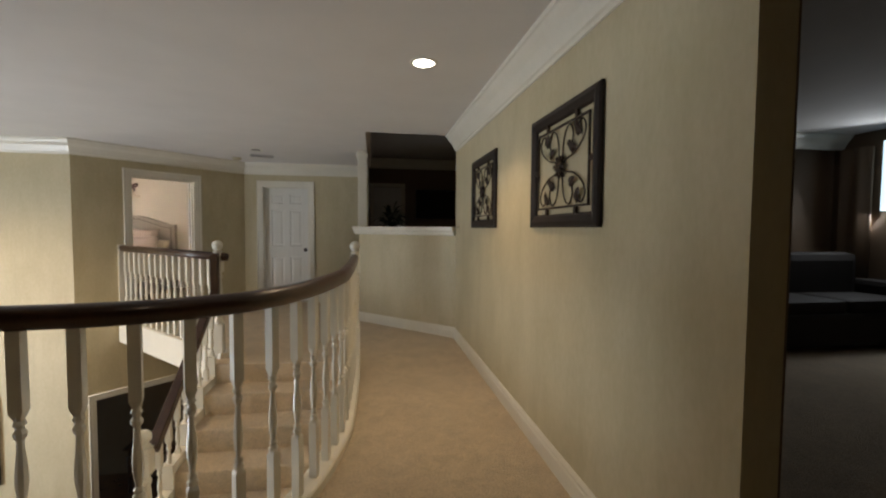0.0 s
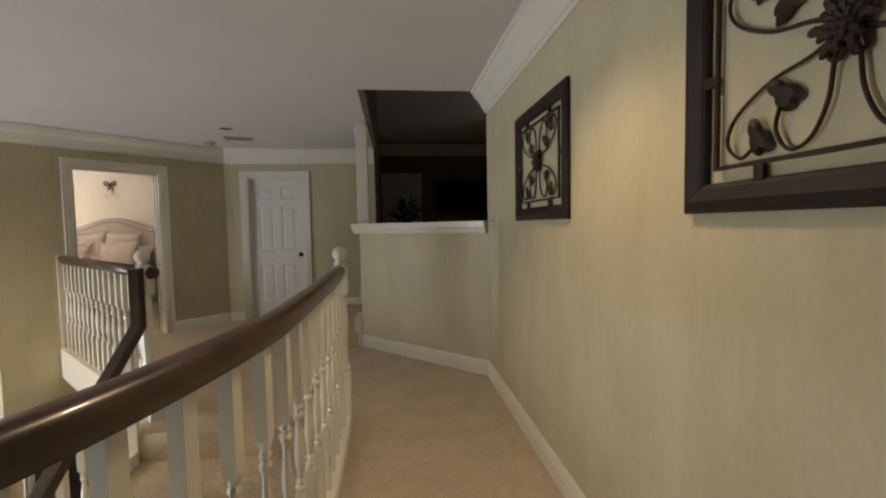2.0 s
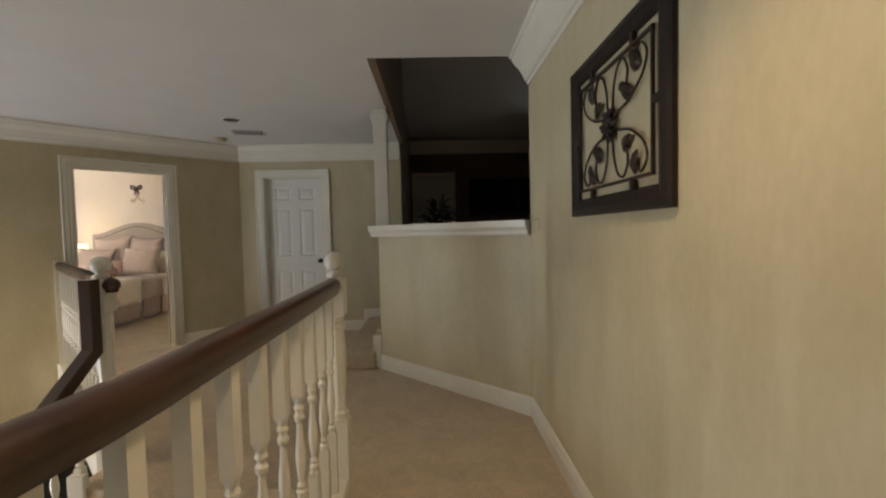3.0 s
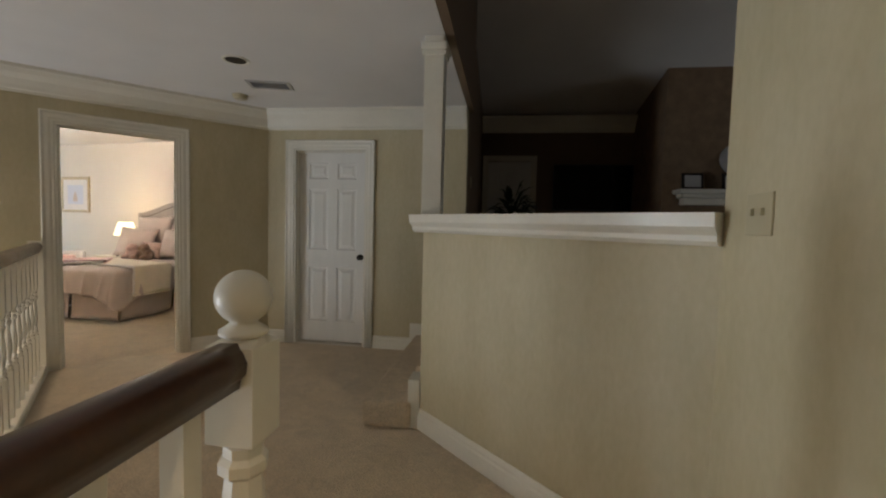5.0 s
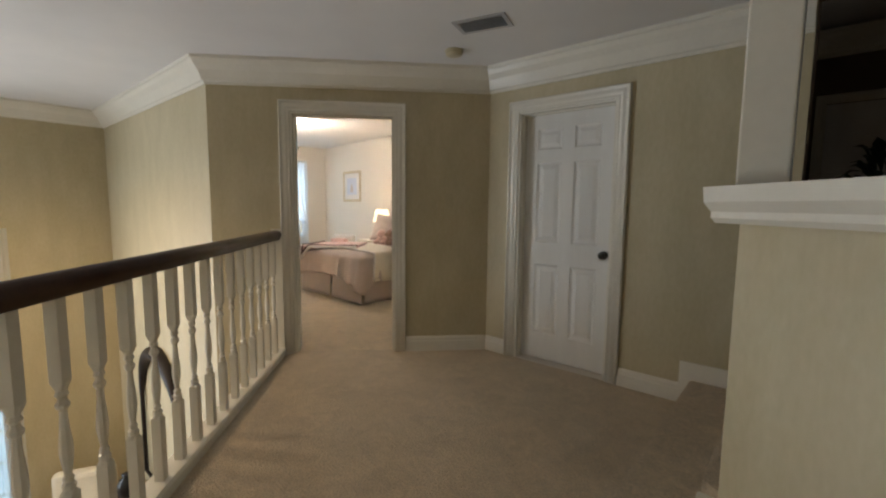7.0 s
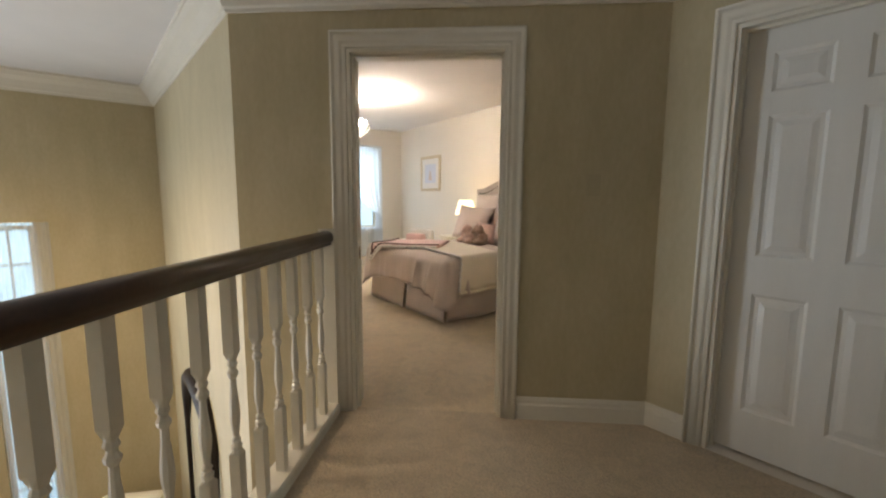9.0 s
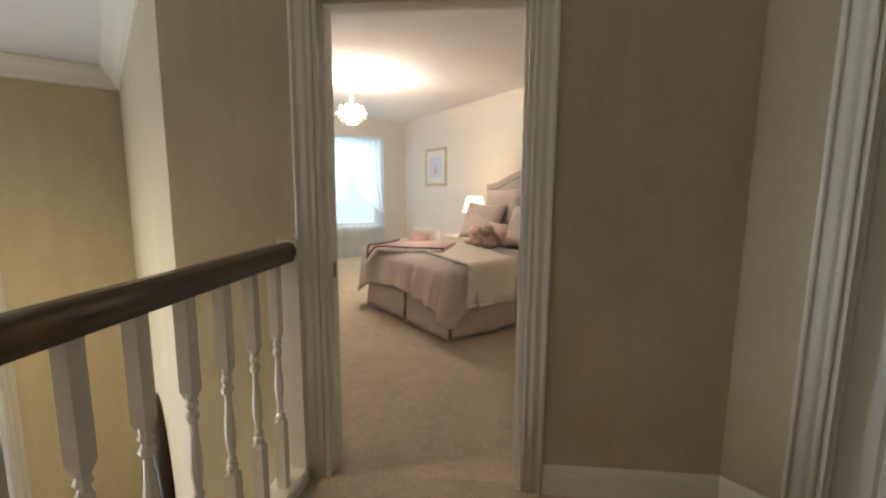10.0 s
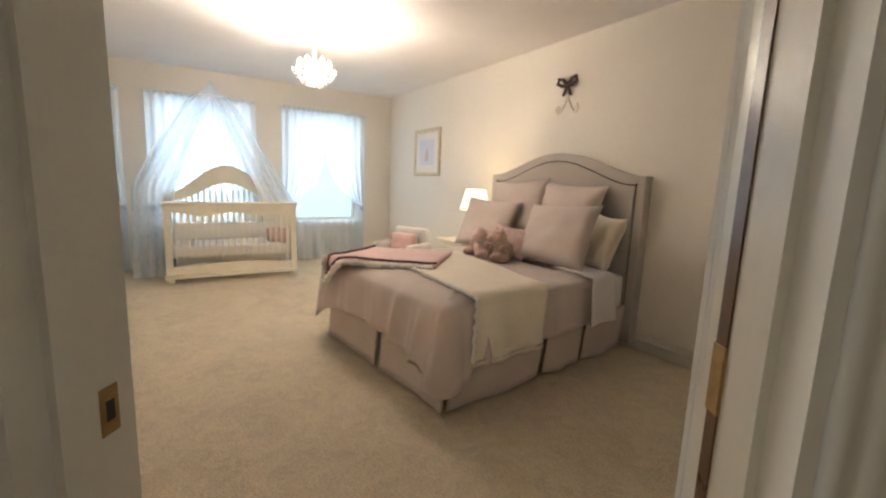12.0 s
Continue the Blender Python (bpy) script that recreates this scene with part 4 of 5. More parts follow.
for i in range(120):
    a, e, r, b0 = rnd.uniform(0, 6.28), rnd.uniform(-0.3, 1.2), rnd.uniform(0.20, 0.46), rnd.uniform(0.85, 1.28)
    o = Vector((0, 0, b0))
    d_ = Vector((math.cos(a) * math.cos(e), math.sin(a) * math.cos(e), math.sin(e)))
    s_ = d_.cross(Vector((0, 0, 1))).normalized() * rnd.uniform(0.025, 0.045)
    p0, p1, p2 = o + d_ * r * 0.3, o + d_ * r * 0.7 + Vector((0, 0, 0.02)), o + d_ * r - Vector((0, 0, 0.05))
    vs = [lm.verts.new(q) for q in (p0, p1 + s_, p2, p1 - s_, p1 + Vector((0, 0, 0.015)))]
    for t3 in ((0, 1, 4), (1, 2, 4), (2, 3, 4), (3, 0, 4)):
        lm.faces.new([vs[k] for k in t3])
part("leaves", lm, LEAF, plant)
solid("wall_chimney", bx(3.30, 9.42, 0.34, 7.3, 10.69, 4.2), NICHE, "brown chimney breast in the den", "wall", "structure")
man = thing("mantel_shelf", pose(3.42, 9.419, 1.60), "white moulded mantel shelf on the chimney breast", "mantel")
part("shelf", bx(0, -0.24, 0.13, 3.0, 0, 0.18, bevel=0.006), WHITE, man)
part("moulding", bx(0.04, -0.20, 0.08, 2.96, 0, 0.129, bevel=0.015), WHITE, man)
part("moulding", bx(0.08, -0.14, 0.0, 2.92, 0, 0.079, bevel=0.012), WHITE, man)
for x, w in ((3.60, 0.24), (4.03, 0.21)):
    fr = thing("picture_frame", pose(x, 9.30, 1.78, -8), "small dark photo frame on the mantel", "picture frame", "frames on the mantel")
    part("frame", bx(-w / 2, -0.01, 0, w / 2, 0.01, 0.20, bevel=0.004), FRAME, fr)
    part("print", bx(-w / 2 + 0.03, -0.013, 0.03, w / 2 - 0.03, -0.0105, 0.17), GREY, fr)
plate = solid("wall_plate", lathe(bmesh.new(), [(0.20, 0), (0.20, 0.015), (0.15, 0.025), (0.12, 0.02), (0.001, 0.02)], 28), GREY, "large round grey plate leaning on the chimney", "plate", smooth=True)
plate.matrix_basis = pose(4.12, 9.40, 2.14, 78)
solid("den_switch", bx(DX, 8.55, 1.70, DX + 0.008, 8.62, 1.82, bevel=0.002), PLASTIC, "cream switch plate on the brown den wall", "light switch")

# ---- dark side room ----
sofa = thing("sofa", pose(5.9, 4.55, 0), "large black leather sofa in the dark side room", "sofa")
part("base", bx(-1.5, -0.45, 0.05, 1.3, 0.5, 0.42, bevel=0.04), MAT, sofa)
part("backrest", bx(-1.5, 0.2, 0.40, 1.3, 0.55, 1.05, bevel=0.10), MAT, sofa)
for x in (-1.02, -0.1, 0.82):
    part("seat_cushion", bx(x - 0.44, -0.42, 0.40, x + 0.44, 0.22, 0.56, bevel=0.05), MAT, sofa)
for x in (-1.62, 1.42):
    part("armrest", bx(x - 0.14, -0.45, 0.05, x + 0.14, 0.52, 0.72, bevel=0.07), MAT, sofa)
mould("chair_rail", [(0, 0.90), (0.02, 0.90), (0.03, 0.95), (0.02, 0.98), (0, 0.98)], [(7.4, 5.17, 0), (WX + 0.13, 5.17, 0)], WHITE, "pale chair rail on the brown wall")
mould("crown_side_room", CROWN, [(7.4, 5.17, 2.6), (WX + 0.13, 5.17, 2.6)], WHITE, "pale crown moulding in the side room")
solid("side_room_window", bx(7.375, 4.55, 1.58, 7.395, 4.68, 2.45), GLOW, "narrow bright gap of a curtained window", "window", "structure")
for y0, y1 in ((4.05, 4.54), (4.76, 5.1)):
    cm = bmesh.new()
    rings(cm, [[Vector((7.30 + 0.03 * math.sin(28 * (y0 + (y1 - y0) * i / 24)), y0 + (y1 - y0) * i / 24, z)) for i in range(25)] + [Vector((7.33 + 0.03 * math.sin(28 * (y0 + (y1 - y0) * i / 24)), y0 + (y1 - y0) * i / 24, z)) for i in range(24, -1, -1)] for z in (0.02, 1.2, 2.4)])
    solid("curtain", cm, BROWN, "dark brown curtain panel beside the window", "curtain", group="side room curtains", smooth=True)

# ---- bedroom ----


def bp(u_, v_, z=0.0, rx=0, ry=0, rz=0):
    return BED @ pose(u_, v_, z, rx, ry, rz)


bed_m = bp(-4.30, 7.86, 0, 0, 0, 6)
BW, BL, BT = 1.53, 1.80, 0.62
bed = thing("bed", bed_m, "upholstered bed with arched taupe headboard and mauve linen bedding", "bed")


def arch_z(s, low, high):
    """The headboard's top line: shoulders, then a raised arch."""
    k = abs(s)
    return low if k > 0.93 else low + (high - low) * (0.5 + 0.5 * math.cos(math.pi * min(1.0, k / 0.93))) ** 0.8


def headboard(bm, inset, y0, y1, n=40):
    x0, x1, c = -BW - 0.04 + inset, 0.04 - inset, -BW / 2
    h = (x1 - x0) / 2
    top = [(c + h * (2 * i / n - 1), arch_z(2 * i / n - 1, 1.36 - inset, 1.55 - inset)) for i in range(n + 1)]
    outline = [(x0, 0.05 + inset)] + top + [(x1, 0.05 + inset)]
    return rings(bm, [[Vector((x, y, z)) for x, z in outline] for y in (y0, y0 + 0.012, y1)])


part("headboard", headboard(bmesh.new(), 0.0, 1.80, 1.91), HEADC, bed, "taupe fabric headboard")
part("headboard_panel", headboard(bmesh.new(), 0.075, 1.786, 1.799), HEADC, bed)
nm = bmesh.new()
for i in range(110):
    s = 2 * i / 109 - 1
    x = -BW / 2 + s * (BW / 2 + 0.04 - 0.068)
    z = arch_z(s, 1.36, 1.55) - 0.068
    lathe(nm, [(0.0065, 0), (0.005, 0.004), (0.001, 0.006)], 6, Matrix.Translation((x, 1.80, z)) @ pose(0, 0, 0, 90))
for sx_ in (-BW - 0.04 + 0.068, 0.04 - 0.068):
    for i in range(60):
        lathe(nm, [(0.0065, 0), (0.005, 0.004), (0.001, 0.006)], 6, Matrix.Translation((sx_, 1.80, 0.25 + 0.0178 * i)) @ pose(0, 0, 0, 90))
tagged(part("nailhead_trim", nm, BRONZE, bed, "row of dark bronze nailheads"), kind="stuff")
part("mattress", bx(-BW + 0.03, 0.03, 0.30, -0.03, 1.785, BT - 0.02, bevel=0.05), WHITEC, bed)


def panel_cloth(p, q, z0, z1, folds, amp, seed, out=0.012):
    """A hanging panel of cloth between two floor points, a little wavy, with thickness."""
    rr = random.Random(seed)
    n, k = 26, 6
    p, q = Vector((*p, 0)), Vector((*q, 0))
    nrm = Vector((0, 0, 1)).cross(q - p).normalized()
    ph = rr.uniform(0, 6)
    fr, bk = [], []
    for j in range(k + 1):
        t = j / k
        z = z1 + (z0 - z1) * t
        a = [p + (q - p) * (0.5 + (i / n - 0.5) * (1 - 0.045 * t)) + nrm * (-out * t * (1 + 1.6 * (2 * i / n - 1) ** 4) - amp * t * math.sin(folds * 6.28 * i / n + ph)) + Vector((0, 0, z + (0.006 * math.sin(9 * i / n + ph) if j == k else 0))) for i in range(n + 1)]
        fr.append(a)
        bk.append([x + nrm * 0.006 for x in reversed(a)])
    return rings(bmesh.new(), [a + b for a, b in zip(fr, bk)])


# bed skirt: panels with split pleats
for i, (p, q) in enumerate((((-0.01, 0.84), (-0.01, 1.24)), ((-0.01, 0.002), (-0.01, 0.81)), ((-0.01, 1.27), (-0.01, 1.78)), ((-0.70, 0.0), (-0.008, 0.0)), ((-BW + 0.03, 0.0), (-0.74, 0.0)), ((-BW, 1.78), (-BW, 0.02)))):
    if i < 3:
        p, q = q, p
    part("skirt_panel", panel_cloth(p, q, 0.012, 0.36, 1.5, 0.006, i), LINEN, bed, smooth=True)


def drape(ob_name, x0, x1, y0, y1, top, hem, corner_drop, seed, mat, label):
    """The comforter: soft top, rolled edges, folds that deepen to the hem, corners that hang to a point."""
    rr = random.Random(seed)
    r = 0.045
    pts = []
    for cx, cy, a0 in ((x1 - r, y0 + r, -90), (x1 - r, y1 - 0.02, 0), (x0 + r, y1 - 0.02, 90), (x0 + r, y0 + r, 180)):
        rad = r if cy < y0 + 0.5 else 0.02
        for j in range(7):
            a = radians(a0 + 15 * j)
            pts.append((Vector((cx + rad * math.cos(a), cy + rad * math.sin(a), 0)), Vector((math.cos(a), math.sin(a), 0))))
    dense = []
    for (p, d1), (q, d2) in zip(pts, pts[1:] + pts[:1]):
        m_ = max(1, int((q - p).length / 0.014))
        for j in range(m_):
            dense.append((p.lerp(q, j / m_), d1.lerp(d2, j / m_).normalized()))
    s, run = 0.0, []
    for i, (p, d1) in enumerate(dense):
        run.append(s)
        s += (dense[(i + 1) % len(dense)][0] - p).length
    corners = [Vector((x1, y0, 0)), Vector((x0, y0, 0))]

    def ridge(a):
        return 1 - abs(math.sin(a)) ** 0.75

    loops = []
    for inset, dz in ((0.30, 0.014), (0.2, 0.012), (0.10, 0.008), (0.04, 0.0)):
        loops.append([Vector((max(x0 + inset, min(x1 - inset, p.x - d1.x * inset)), max(y0 + inset, min(y1 - 0.01, p.y - d1.y * inset)), top + dz + 0.012 * noise.noise(Vector((p.x * 6, p.y * 6, inset * 9))))) for p, d1 in dense])
    for t, o in ((0.0, 0.012), (0.06, 0.024), (0.16, 0.029), (0.3, 0.033), (0.45, 0.036), (0.6, 0.039), (0.75, 0.042), (0.9, 0.044), (1.0, 0.045)):
        lp = []
        for i, (p, d1) in enumerate(dense):
            cd_ = min((p - c).length for c in corners)
            near = math.exp(-(max(0.0, cd_ - 0.02) / 0.12) ** 0.95)
            w = math.exp(-(cd_ / 0.45) ** 2)
            h = hem - corner_drop * near + 0.010 * math.sin(run[i] * 5.0)
            z = top - 0.02 + (h - top + 0.02) * t
            lean = run[i] + 0.05 * t * math.sin(run[i] * 3.3)
            fold = (0.046 * ridge(lean * 9.5 + 1.2 * math.sin(lean * 2.1)) + 0.020 * ridge(lean * 17 + 0.7)) * t ** 0.6 * (0.45 + 1.5 * w) * (1 - 0.45 * near)
            fold += 0.012 * noise.noise(Vector((run[i] * 5, t * 3, seed))) * t
            flare = o + fold + 0.022 * near * t ** 1.2
            if p.y > y1 - 0.06:
                flare = 0.0
            lp.append(Vector((p.x + d1.x * flare, min(y1, p.y + d1.y * flare), z)))
        loops.append(lp)
    loops.append([q + Vector((0, 0, 0.004)) - (q - Vector(((x0 + x1) / 2, (y0 + y1) / 2, q.z))).normalized() * 0.012 for q in loops[-1]])
    bm_ = rings(bmesh.new(), loops, True, False)
    bm_.faces.new([v for v in bm_.verts[:len(dense)]])
    return part(ob_name, bm_, mat, bed, label, True)


drape("comforter", -BW - 0.02, 0.02, -0.03, 1.50, BT + 0.02, 0.325, 0.17, 3, LINEN, "mauve-grey linen comforter hanging in folds")


def cushion(bm, w, h, t, seed, m, pinch=0.17):
    """A stuffed pillow: plump middle, thin seam, drawn-out corners, creases."""
    n = 18
    for side in (1, -1):
        g = []
        for j in range(n + 1):
            row = []
            for i in range(n + 1):
                a, b = 2 * i / n - 1, 2 * j / n - 1
                fx, fy = 1 - pinch * (1 - a * a) * b ** 4 * 0 - pinch * (1 - b * b) * 0.6, 1 - pinch * (1 - a * a) * 0.6
                x, z = a * w / 2 * fx, b * h / 2 * fy
                th = t / 2 * (max(0, (1 - a ** 4)) * max(0, (1 - b ** 4))) ** 0.55
                cr = 0.10 * t * noise.noise(Vector((a * 2.2 + seed, b * 2.2, side))) + 0.13 * t * noise.noise(Vector((a * 6 + seed, b * 3, side + 5))) * (a * a + b * b)
                edge = (1 - a ** 8) * (1 - b ** 8)
                row.append(bm.verts.new(m @ Vector((x, side * (th + cr * edge), z))))
            g.append(row)
        for j in range(n):
            for i in range(n):
                q = (g[j][i], g[j][i + 1], g[j + 1][i + 1], g[j + 1][i])
                bm.faces.new(q if side < 0 else q[::-1])
    bmesh.ops.remove_doubles(bm, verts=bm.verts, dist=0.0004)
    return bm


def pillow(x, y, z, w, h, t, tilt, turn, roll, mat, label, seed):
    ob = solid("pillow", cushion(bmesh.new(), w, h, t, seed, Matrix()), mat, label, "pillow", "", "pillows on the bed", True)
    ob.matrix_basis = bed_m @ pose(x, y, z, 0, 0, turn) @ pose(0, 0, 0, -tilt) @ pose(0, 0, 0, 0, roll)
    return ob


PT = BT + 0.03
pillow(-1.10, 1.66, PT + 0.37, 0.68, 0.60, 0.17, 14, 2, -4, LINEN, "mauve square pillow leaning on the headboard", 1)
pillow(-0.53, 1.66, PT + 0.36, 0.64, 0.58, 0.17, 14, -3, 2, LINEN, "mauve square pillow leaning on the headboard", 2)
pillow(-1.24, 1.43, PT + 0.24, 0.62, 0.50, 0.17, 22, 10, 3, LINEN, "mauve square pillow standing in front", 3)
pillow(-0.40, 1.36, PT + 0.235, 0.68, 0.52, 0.20, 24, -4, -3, LINEN, "mauve square pillow standing in front", 4)
pillow(-0.15, 1.58, PT + 0.20, 0.36, 0.44, 0.15, 20, -20, 3, SATIN, "cream satin pillow at the bed's edge", 5)


def sheet_over(name, parent_m, quad, side_from, hang, thick, mat, label, seed, n=26):
    """A blanket lying on the bed (quad of x, y corners) that may hang over the bed's side at x = side_from."""
    c = [Vector((*q, 0)) for q in quad]
    up_, dn = [], []
    for j in range(n + 1):
        row = []
        for i in range(n + 1):
            p = c[0].lerp(c[1], i / n).lerp(c[3].lerp(c[2], i / n), j / n)
            z = BT + 0.036 + thick + 0.008 * noise.noise(Vector((p.x * 7, p.y * 7, seed)))
            over = p.x - side_from
            if over > 0:
                z -= max(0.0, over - 0.02) * 1.0
                p = Vector((side_from + 0.045 + min(over, 0.03) + 0.05 * min(1, over / hang) + 0.012 * math.sin(p.y * 22 + seed) * over / hang, p.y, 0))
            if p.y < -0.02:
                d = -0.02 - p.y
                z -= max(0.0, d - 0.05)
                p = Vector((p.x, -0.02 - 0.12 * (1 - math.exp(-d / 0.045)), 0))
            row.append(Vector((p.x, p.y, z)))
        up_.append(row)
    loops = [row + [q - Vector((0.5 * thick if q.z < BT - 0.02 else 0, 0, thick if q.z > BT - 0.02 else 0)) for q in reversed(row)] for row in up_]
    ob = solid(name, rings(bmesh.new(), loops), mat, label, "blanket", smooth=True)
    ob.matrix_basis = parent_m
    return ob, up_


ob, rows_ = sheet_over("satin_blanket", bed_m, [(-1.12, 0.30), (0.36, 0.07), (0.36, 0.62), (-1.18, 1.02)], -0.01, 0.36, 0.014, SATIN, "cream satin blanket folded across the bed", 2)


def fringe(parent_m, path, r, mat, name, label):
    """A gathered ruffle along an edge."""
    fm_ = bmesh.new()
    pts_ = []
    for i, p in enumerate(path):
        pts_.append(p + Vector((0.006 * math.sin(i * 2.1), 0.006 * math.cos(i * 1.7), 0.004 * math.sin(i * 2.9))))
    tube(fm_, pts_, lambda k: r * (1 + 0.25 * math.sin(k * 61) * math.sin(k * 143)), 7)
    o = part(name, fm_, mat, parent_m, label, True)
    return o


fringe(ob, [p.lerp(q, k / 3) for p, q in zip(rows_[0], rows_[0][1:]) for k in range(3)], 0.012, WHITEC, "ruffle", "white satin ruffle")
fringe(ob, [p.lerp(q, k / 3) for p, q in zip([r_[-1] for r_ in rows_], [r_[-1] for r_ in rows_][1:]) for k in range(3)], 0.014, SATIN, "ruffle", "gathered satin hem")
ob, rows_ = sheet_over("pink_throw", bed_m, [(-1.53, 0.36), (-1.27, -0.24), (-0.62, 0.36), (-1.05, 0.86)], 9, 1, 0.04, PINKC, "pink baby throw with plum border on the bed's corner", 5, 18)
bd_ = bmesh.new()
for p, q in ((0, 1), (1, 2)):
    edge = rows_[1] if p == 0 else [r_[-2] for r_ in rows_]
    tube(bd_, [e + Vector((0, 0, 0.004)) for e in edge], 0.012, 6)
part("border", bd_, PLUMC, ob, "dark plum border")
edge = [p.lerp(q, k / 3) for p, q in zip(rows_[0], rows_[0][1:]) for k in range(3)] + [p.lerp(q, k / 3) for p, q in zip([r_[-1] for r_ in rows_], [r_[-1] for r_ in rows_][1:]) for k in range(3)]
fringe(ob, [e + Vector((0, -0.012, -0.02)) for e in edge], 0.020, WHITEC, "ruffle", "white ruffled edge")
ob, rows_ = sheet_over("white_coverlet", bed_m, [(-0.30, 1.22), (0.34, 1.12), (0.34, 1.42), (-0.30, 1.50)], -0.01, 0.34, 0.012, WHITEC, "white turned-down coverlet over the bed's edge", 8, 18)


def plush(m, mat, label, seed, ears):
    """A soft toy, one plain lump of body, head, limbs and ears."""
    bm_ = bmesh.new()
    for c, s_ in (((0, 0, 0.09), (0.10, 0.085, 0.10)), ((0, -0.05, 0.20), (0.078, 0.075, 0.075)), ((0, -0.12, 0.185), (0.036, 0.03, 0.03)), ((-0.10, -0.07, 0.05), (0.05, 0.09, 0.045)), ((0.10, -0.07, 0.05), (0.05, 0.09, 0.045)),
                  ((-0.10, -0.03, 0.12), (0.035, 0.06, 0.04)), ((0.10, -0.03, 0.12), (0.035, 0.06, 0.04)), ((-0.065, -0.04, 0.20 + ears), (0.028, 0.02, 0.02 + ears * 0.4)), ((0.065, -0.04, 0.20 + ears), (0.028, 0.02, 0.02 + ears * 0.4))):
        res = bmesh.ops.create_icosphere(bm_, subdivisions=3, radius=1.0, matrix=Matrix.Translation(c) @ Matrix.Diagonal((*s_, 1)))
        for v in res["verts"]:
            v.co += 0.007 * noise.noise_vector(v.co * 40 + Vector((seed, 0, 0)))
    ob_ = solid("soft_toy", bm_, mat, label, "soft toy", group="soft toys on the bed", smooth=True)
    skin = ob_.modifiers.new("skin", "REMESH")
    skin.mode, skin.voxel_size, skin.use_smooth_shade = "VOXEL", 0.009, True
    soft = ob_.modifiers.new("soft", "SMOOTH")
    soft.factor, soft.iterations = 0.5, 5
    ob_.matrix_basis = m
    return ob_


plush(bed_m @ pose(-0.70, 1.10, PT - 0.005, 0, 0, -25) @ Matrix.Scale(0.95, 4), FUR, "brown plush soft toy sitting on the bed", 1, 0.05)
plush(bed_m @ pose(-0.92, 1.10, PT - 0.005, 0, 0, -10) @ Matrix.Scale(0.92, 4), FURP, "pink plush soft toy lying on the bed", 2, 0.035)
pillow(-0.80, 1.27, PT + 0.13, 0.40, 0.28, 0.13, 20, 0, 2, FURP, "small pink plush cushion among the toys", 8)

# nightstand, lamp, small pink chair
ns = thing("nightstand", bp(-6.40, 9.44, 0, 0, 0, 0), "white painted nightstand beside the bed", "nightstand")
part("body", bx(-0.24, -0.22, 0.10, 0.24, 0.22, 0.60, bevel=0.006), IVORY, ns)
part("top", bx(-0.27, -0.25, 0.60, 0.27, 0.25, 0.635, bevel=0.008), IVORY, ns)
for z in (0.14, 0.37):
    dr = part("drawer", bx(-0.21, -0.238, z, 0.21, -0.221, z + 0.20, bevel=0.004), IVORY, ns)
    part("knob", lathe(bmesh.new(), [(0.008, 0), (0.006, 0.012), (0.014, 0.02), (0.001, 0.028)], 12, Matrix.Translation((0, -0.238, z + 0.10)) @ pose(0, 0, 0, 90)), BRONZE, dr, "", True)
for x in (-0.21, 0.21):
    for y in (-0.19, 0.19):
        part("leg", bx(x - 0.025, y - 0.025, 0, x + 0.025, y + 0.025, 0.099), IVORY, ns)
tl = thing("table_lamp", bp(-6.30, 9.46, 0.635), "lit table lamp with a warm fabric shade", "table lamp")
part("base", lathe(bmesh.new(), [(0.07, 0), (0.07, 0.015), (0.02, 0.03), (0.045, 0.10), (0.05, 0.16), (0.02, 0.26), (0.012, 0.34)], 20), IVORY, tl, "", True)
part("shade", lathe(bmesh.new(), [(0.165, 0.34), (0.105, 0.56), (0.102, 0.56), (0.162, 0.34)], 28), SHADE, tl, "glowing cream shade", True).visible_shadow = True
bot = thing("bottle", bp(-6.24, 9.27, 0.635), "small dark bottle on the nightstand", "bottle")
part("body", lathe(bmesh.new(), [(0.018, 0), (0.020, 0.01), (0.020, 0.07), (0.008, 0.09), (0.008, 0.11), (0.001, 0.112)], 14), BLACK, bot, "", True)
pc = thing("slipper_chair", bp(-7.05, 8.95, 0, 0, 0, 25), "small cream and pink child's chair", "chair")
part("seat", bx(-0.22, -0.22, 0.14, 0.22, 0.22, 0.42, bevel=0.04), PINKC, pc)
part("backrest", bx(-0.24, 0.15, 0.35, 0.24, 0.25, 0.70, bevel=0.045), WHITEC, pc)
part("cushion", bx(-0.17, -0.02, 0.42, 0.17, 0.12, 0.64, bevel=0.05, m=pose(0, 0, 0)), PINKC, pc, "pink cushion")
part("armrest", bx(0.20, -0.20, 0.30, 0.30, 0.22, 0.54, bevel=0.045), WHITEC, pc)
part("armrest", bx(-0.30, -0.20, 0.30, -0.20, 0.22, 0.54, bevel=0.045), WHITEC, pc)
for x in (-0.18, 0.18):
    for y in (-0.18, 0.18):
        part("leg", bx(x - 0.02, y - 0.02, 0, x + 0.02, y + 0.02, 0.139), RAIL, pc)

# framed print, bow ornament
fp = thing("framed_print", bp(-7.90, 9.757, 1.345), "pale print in a light gilt frame on the cream wall", "picture")
loops = []
for sx_, sz in ((-1, -1), (1, -1), (1, 1), (-1, 1), (-1, -1)):
    loops.append([Vector((sx_ * (0.36 - a), -b, 0.325 + sz * (0.325 - a))) for a, b in ((0, 0), (0, 0.018), (0.02, 0.026), (0.045, 0.020), (0.05, 0.008), (0.05, 0))])
part("frame", rings(bmesh.new(), loops, True, False), GOLD, fp, "pale gilt frame")
part("mat_board", bx(-0.311, -0.008, 0.049, 0.311, -0.001, 0.601), WHITEC, fp)
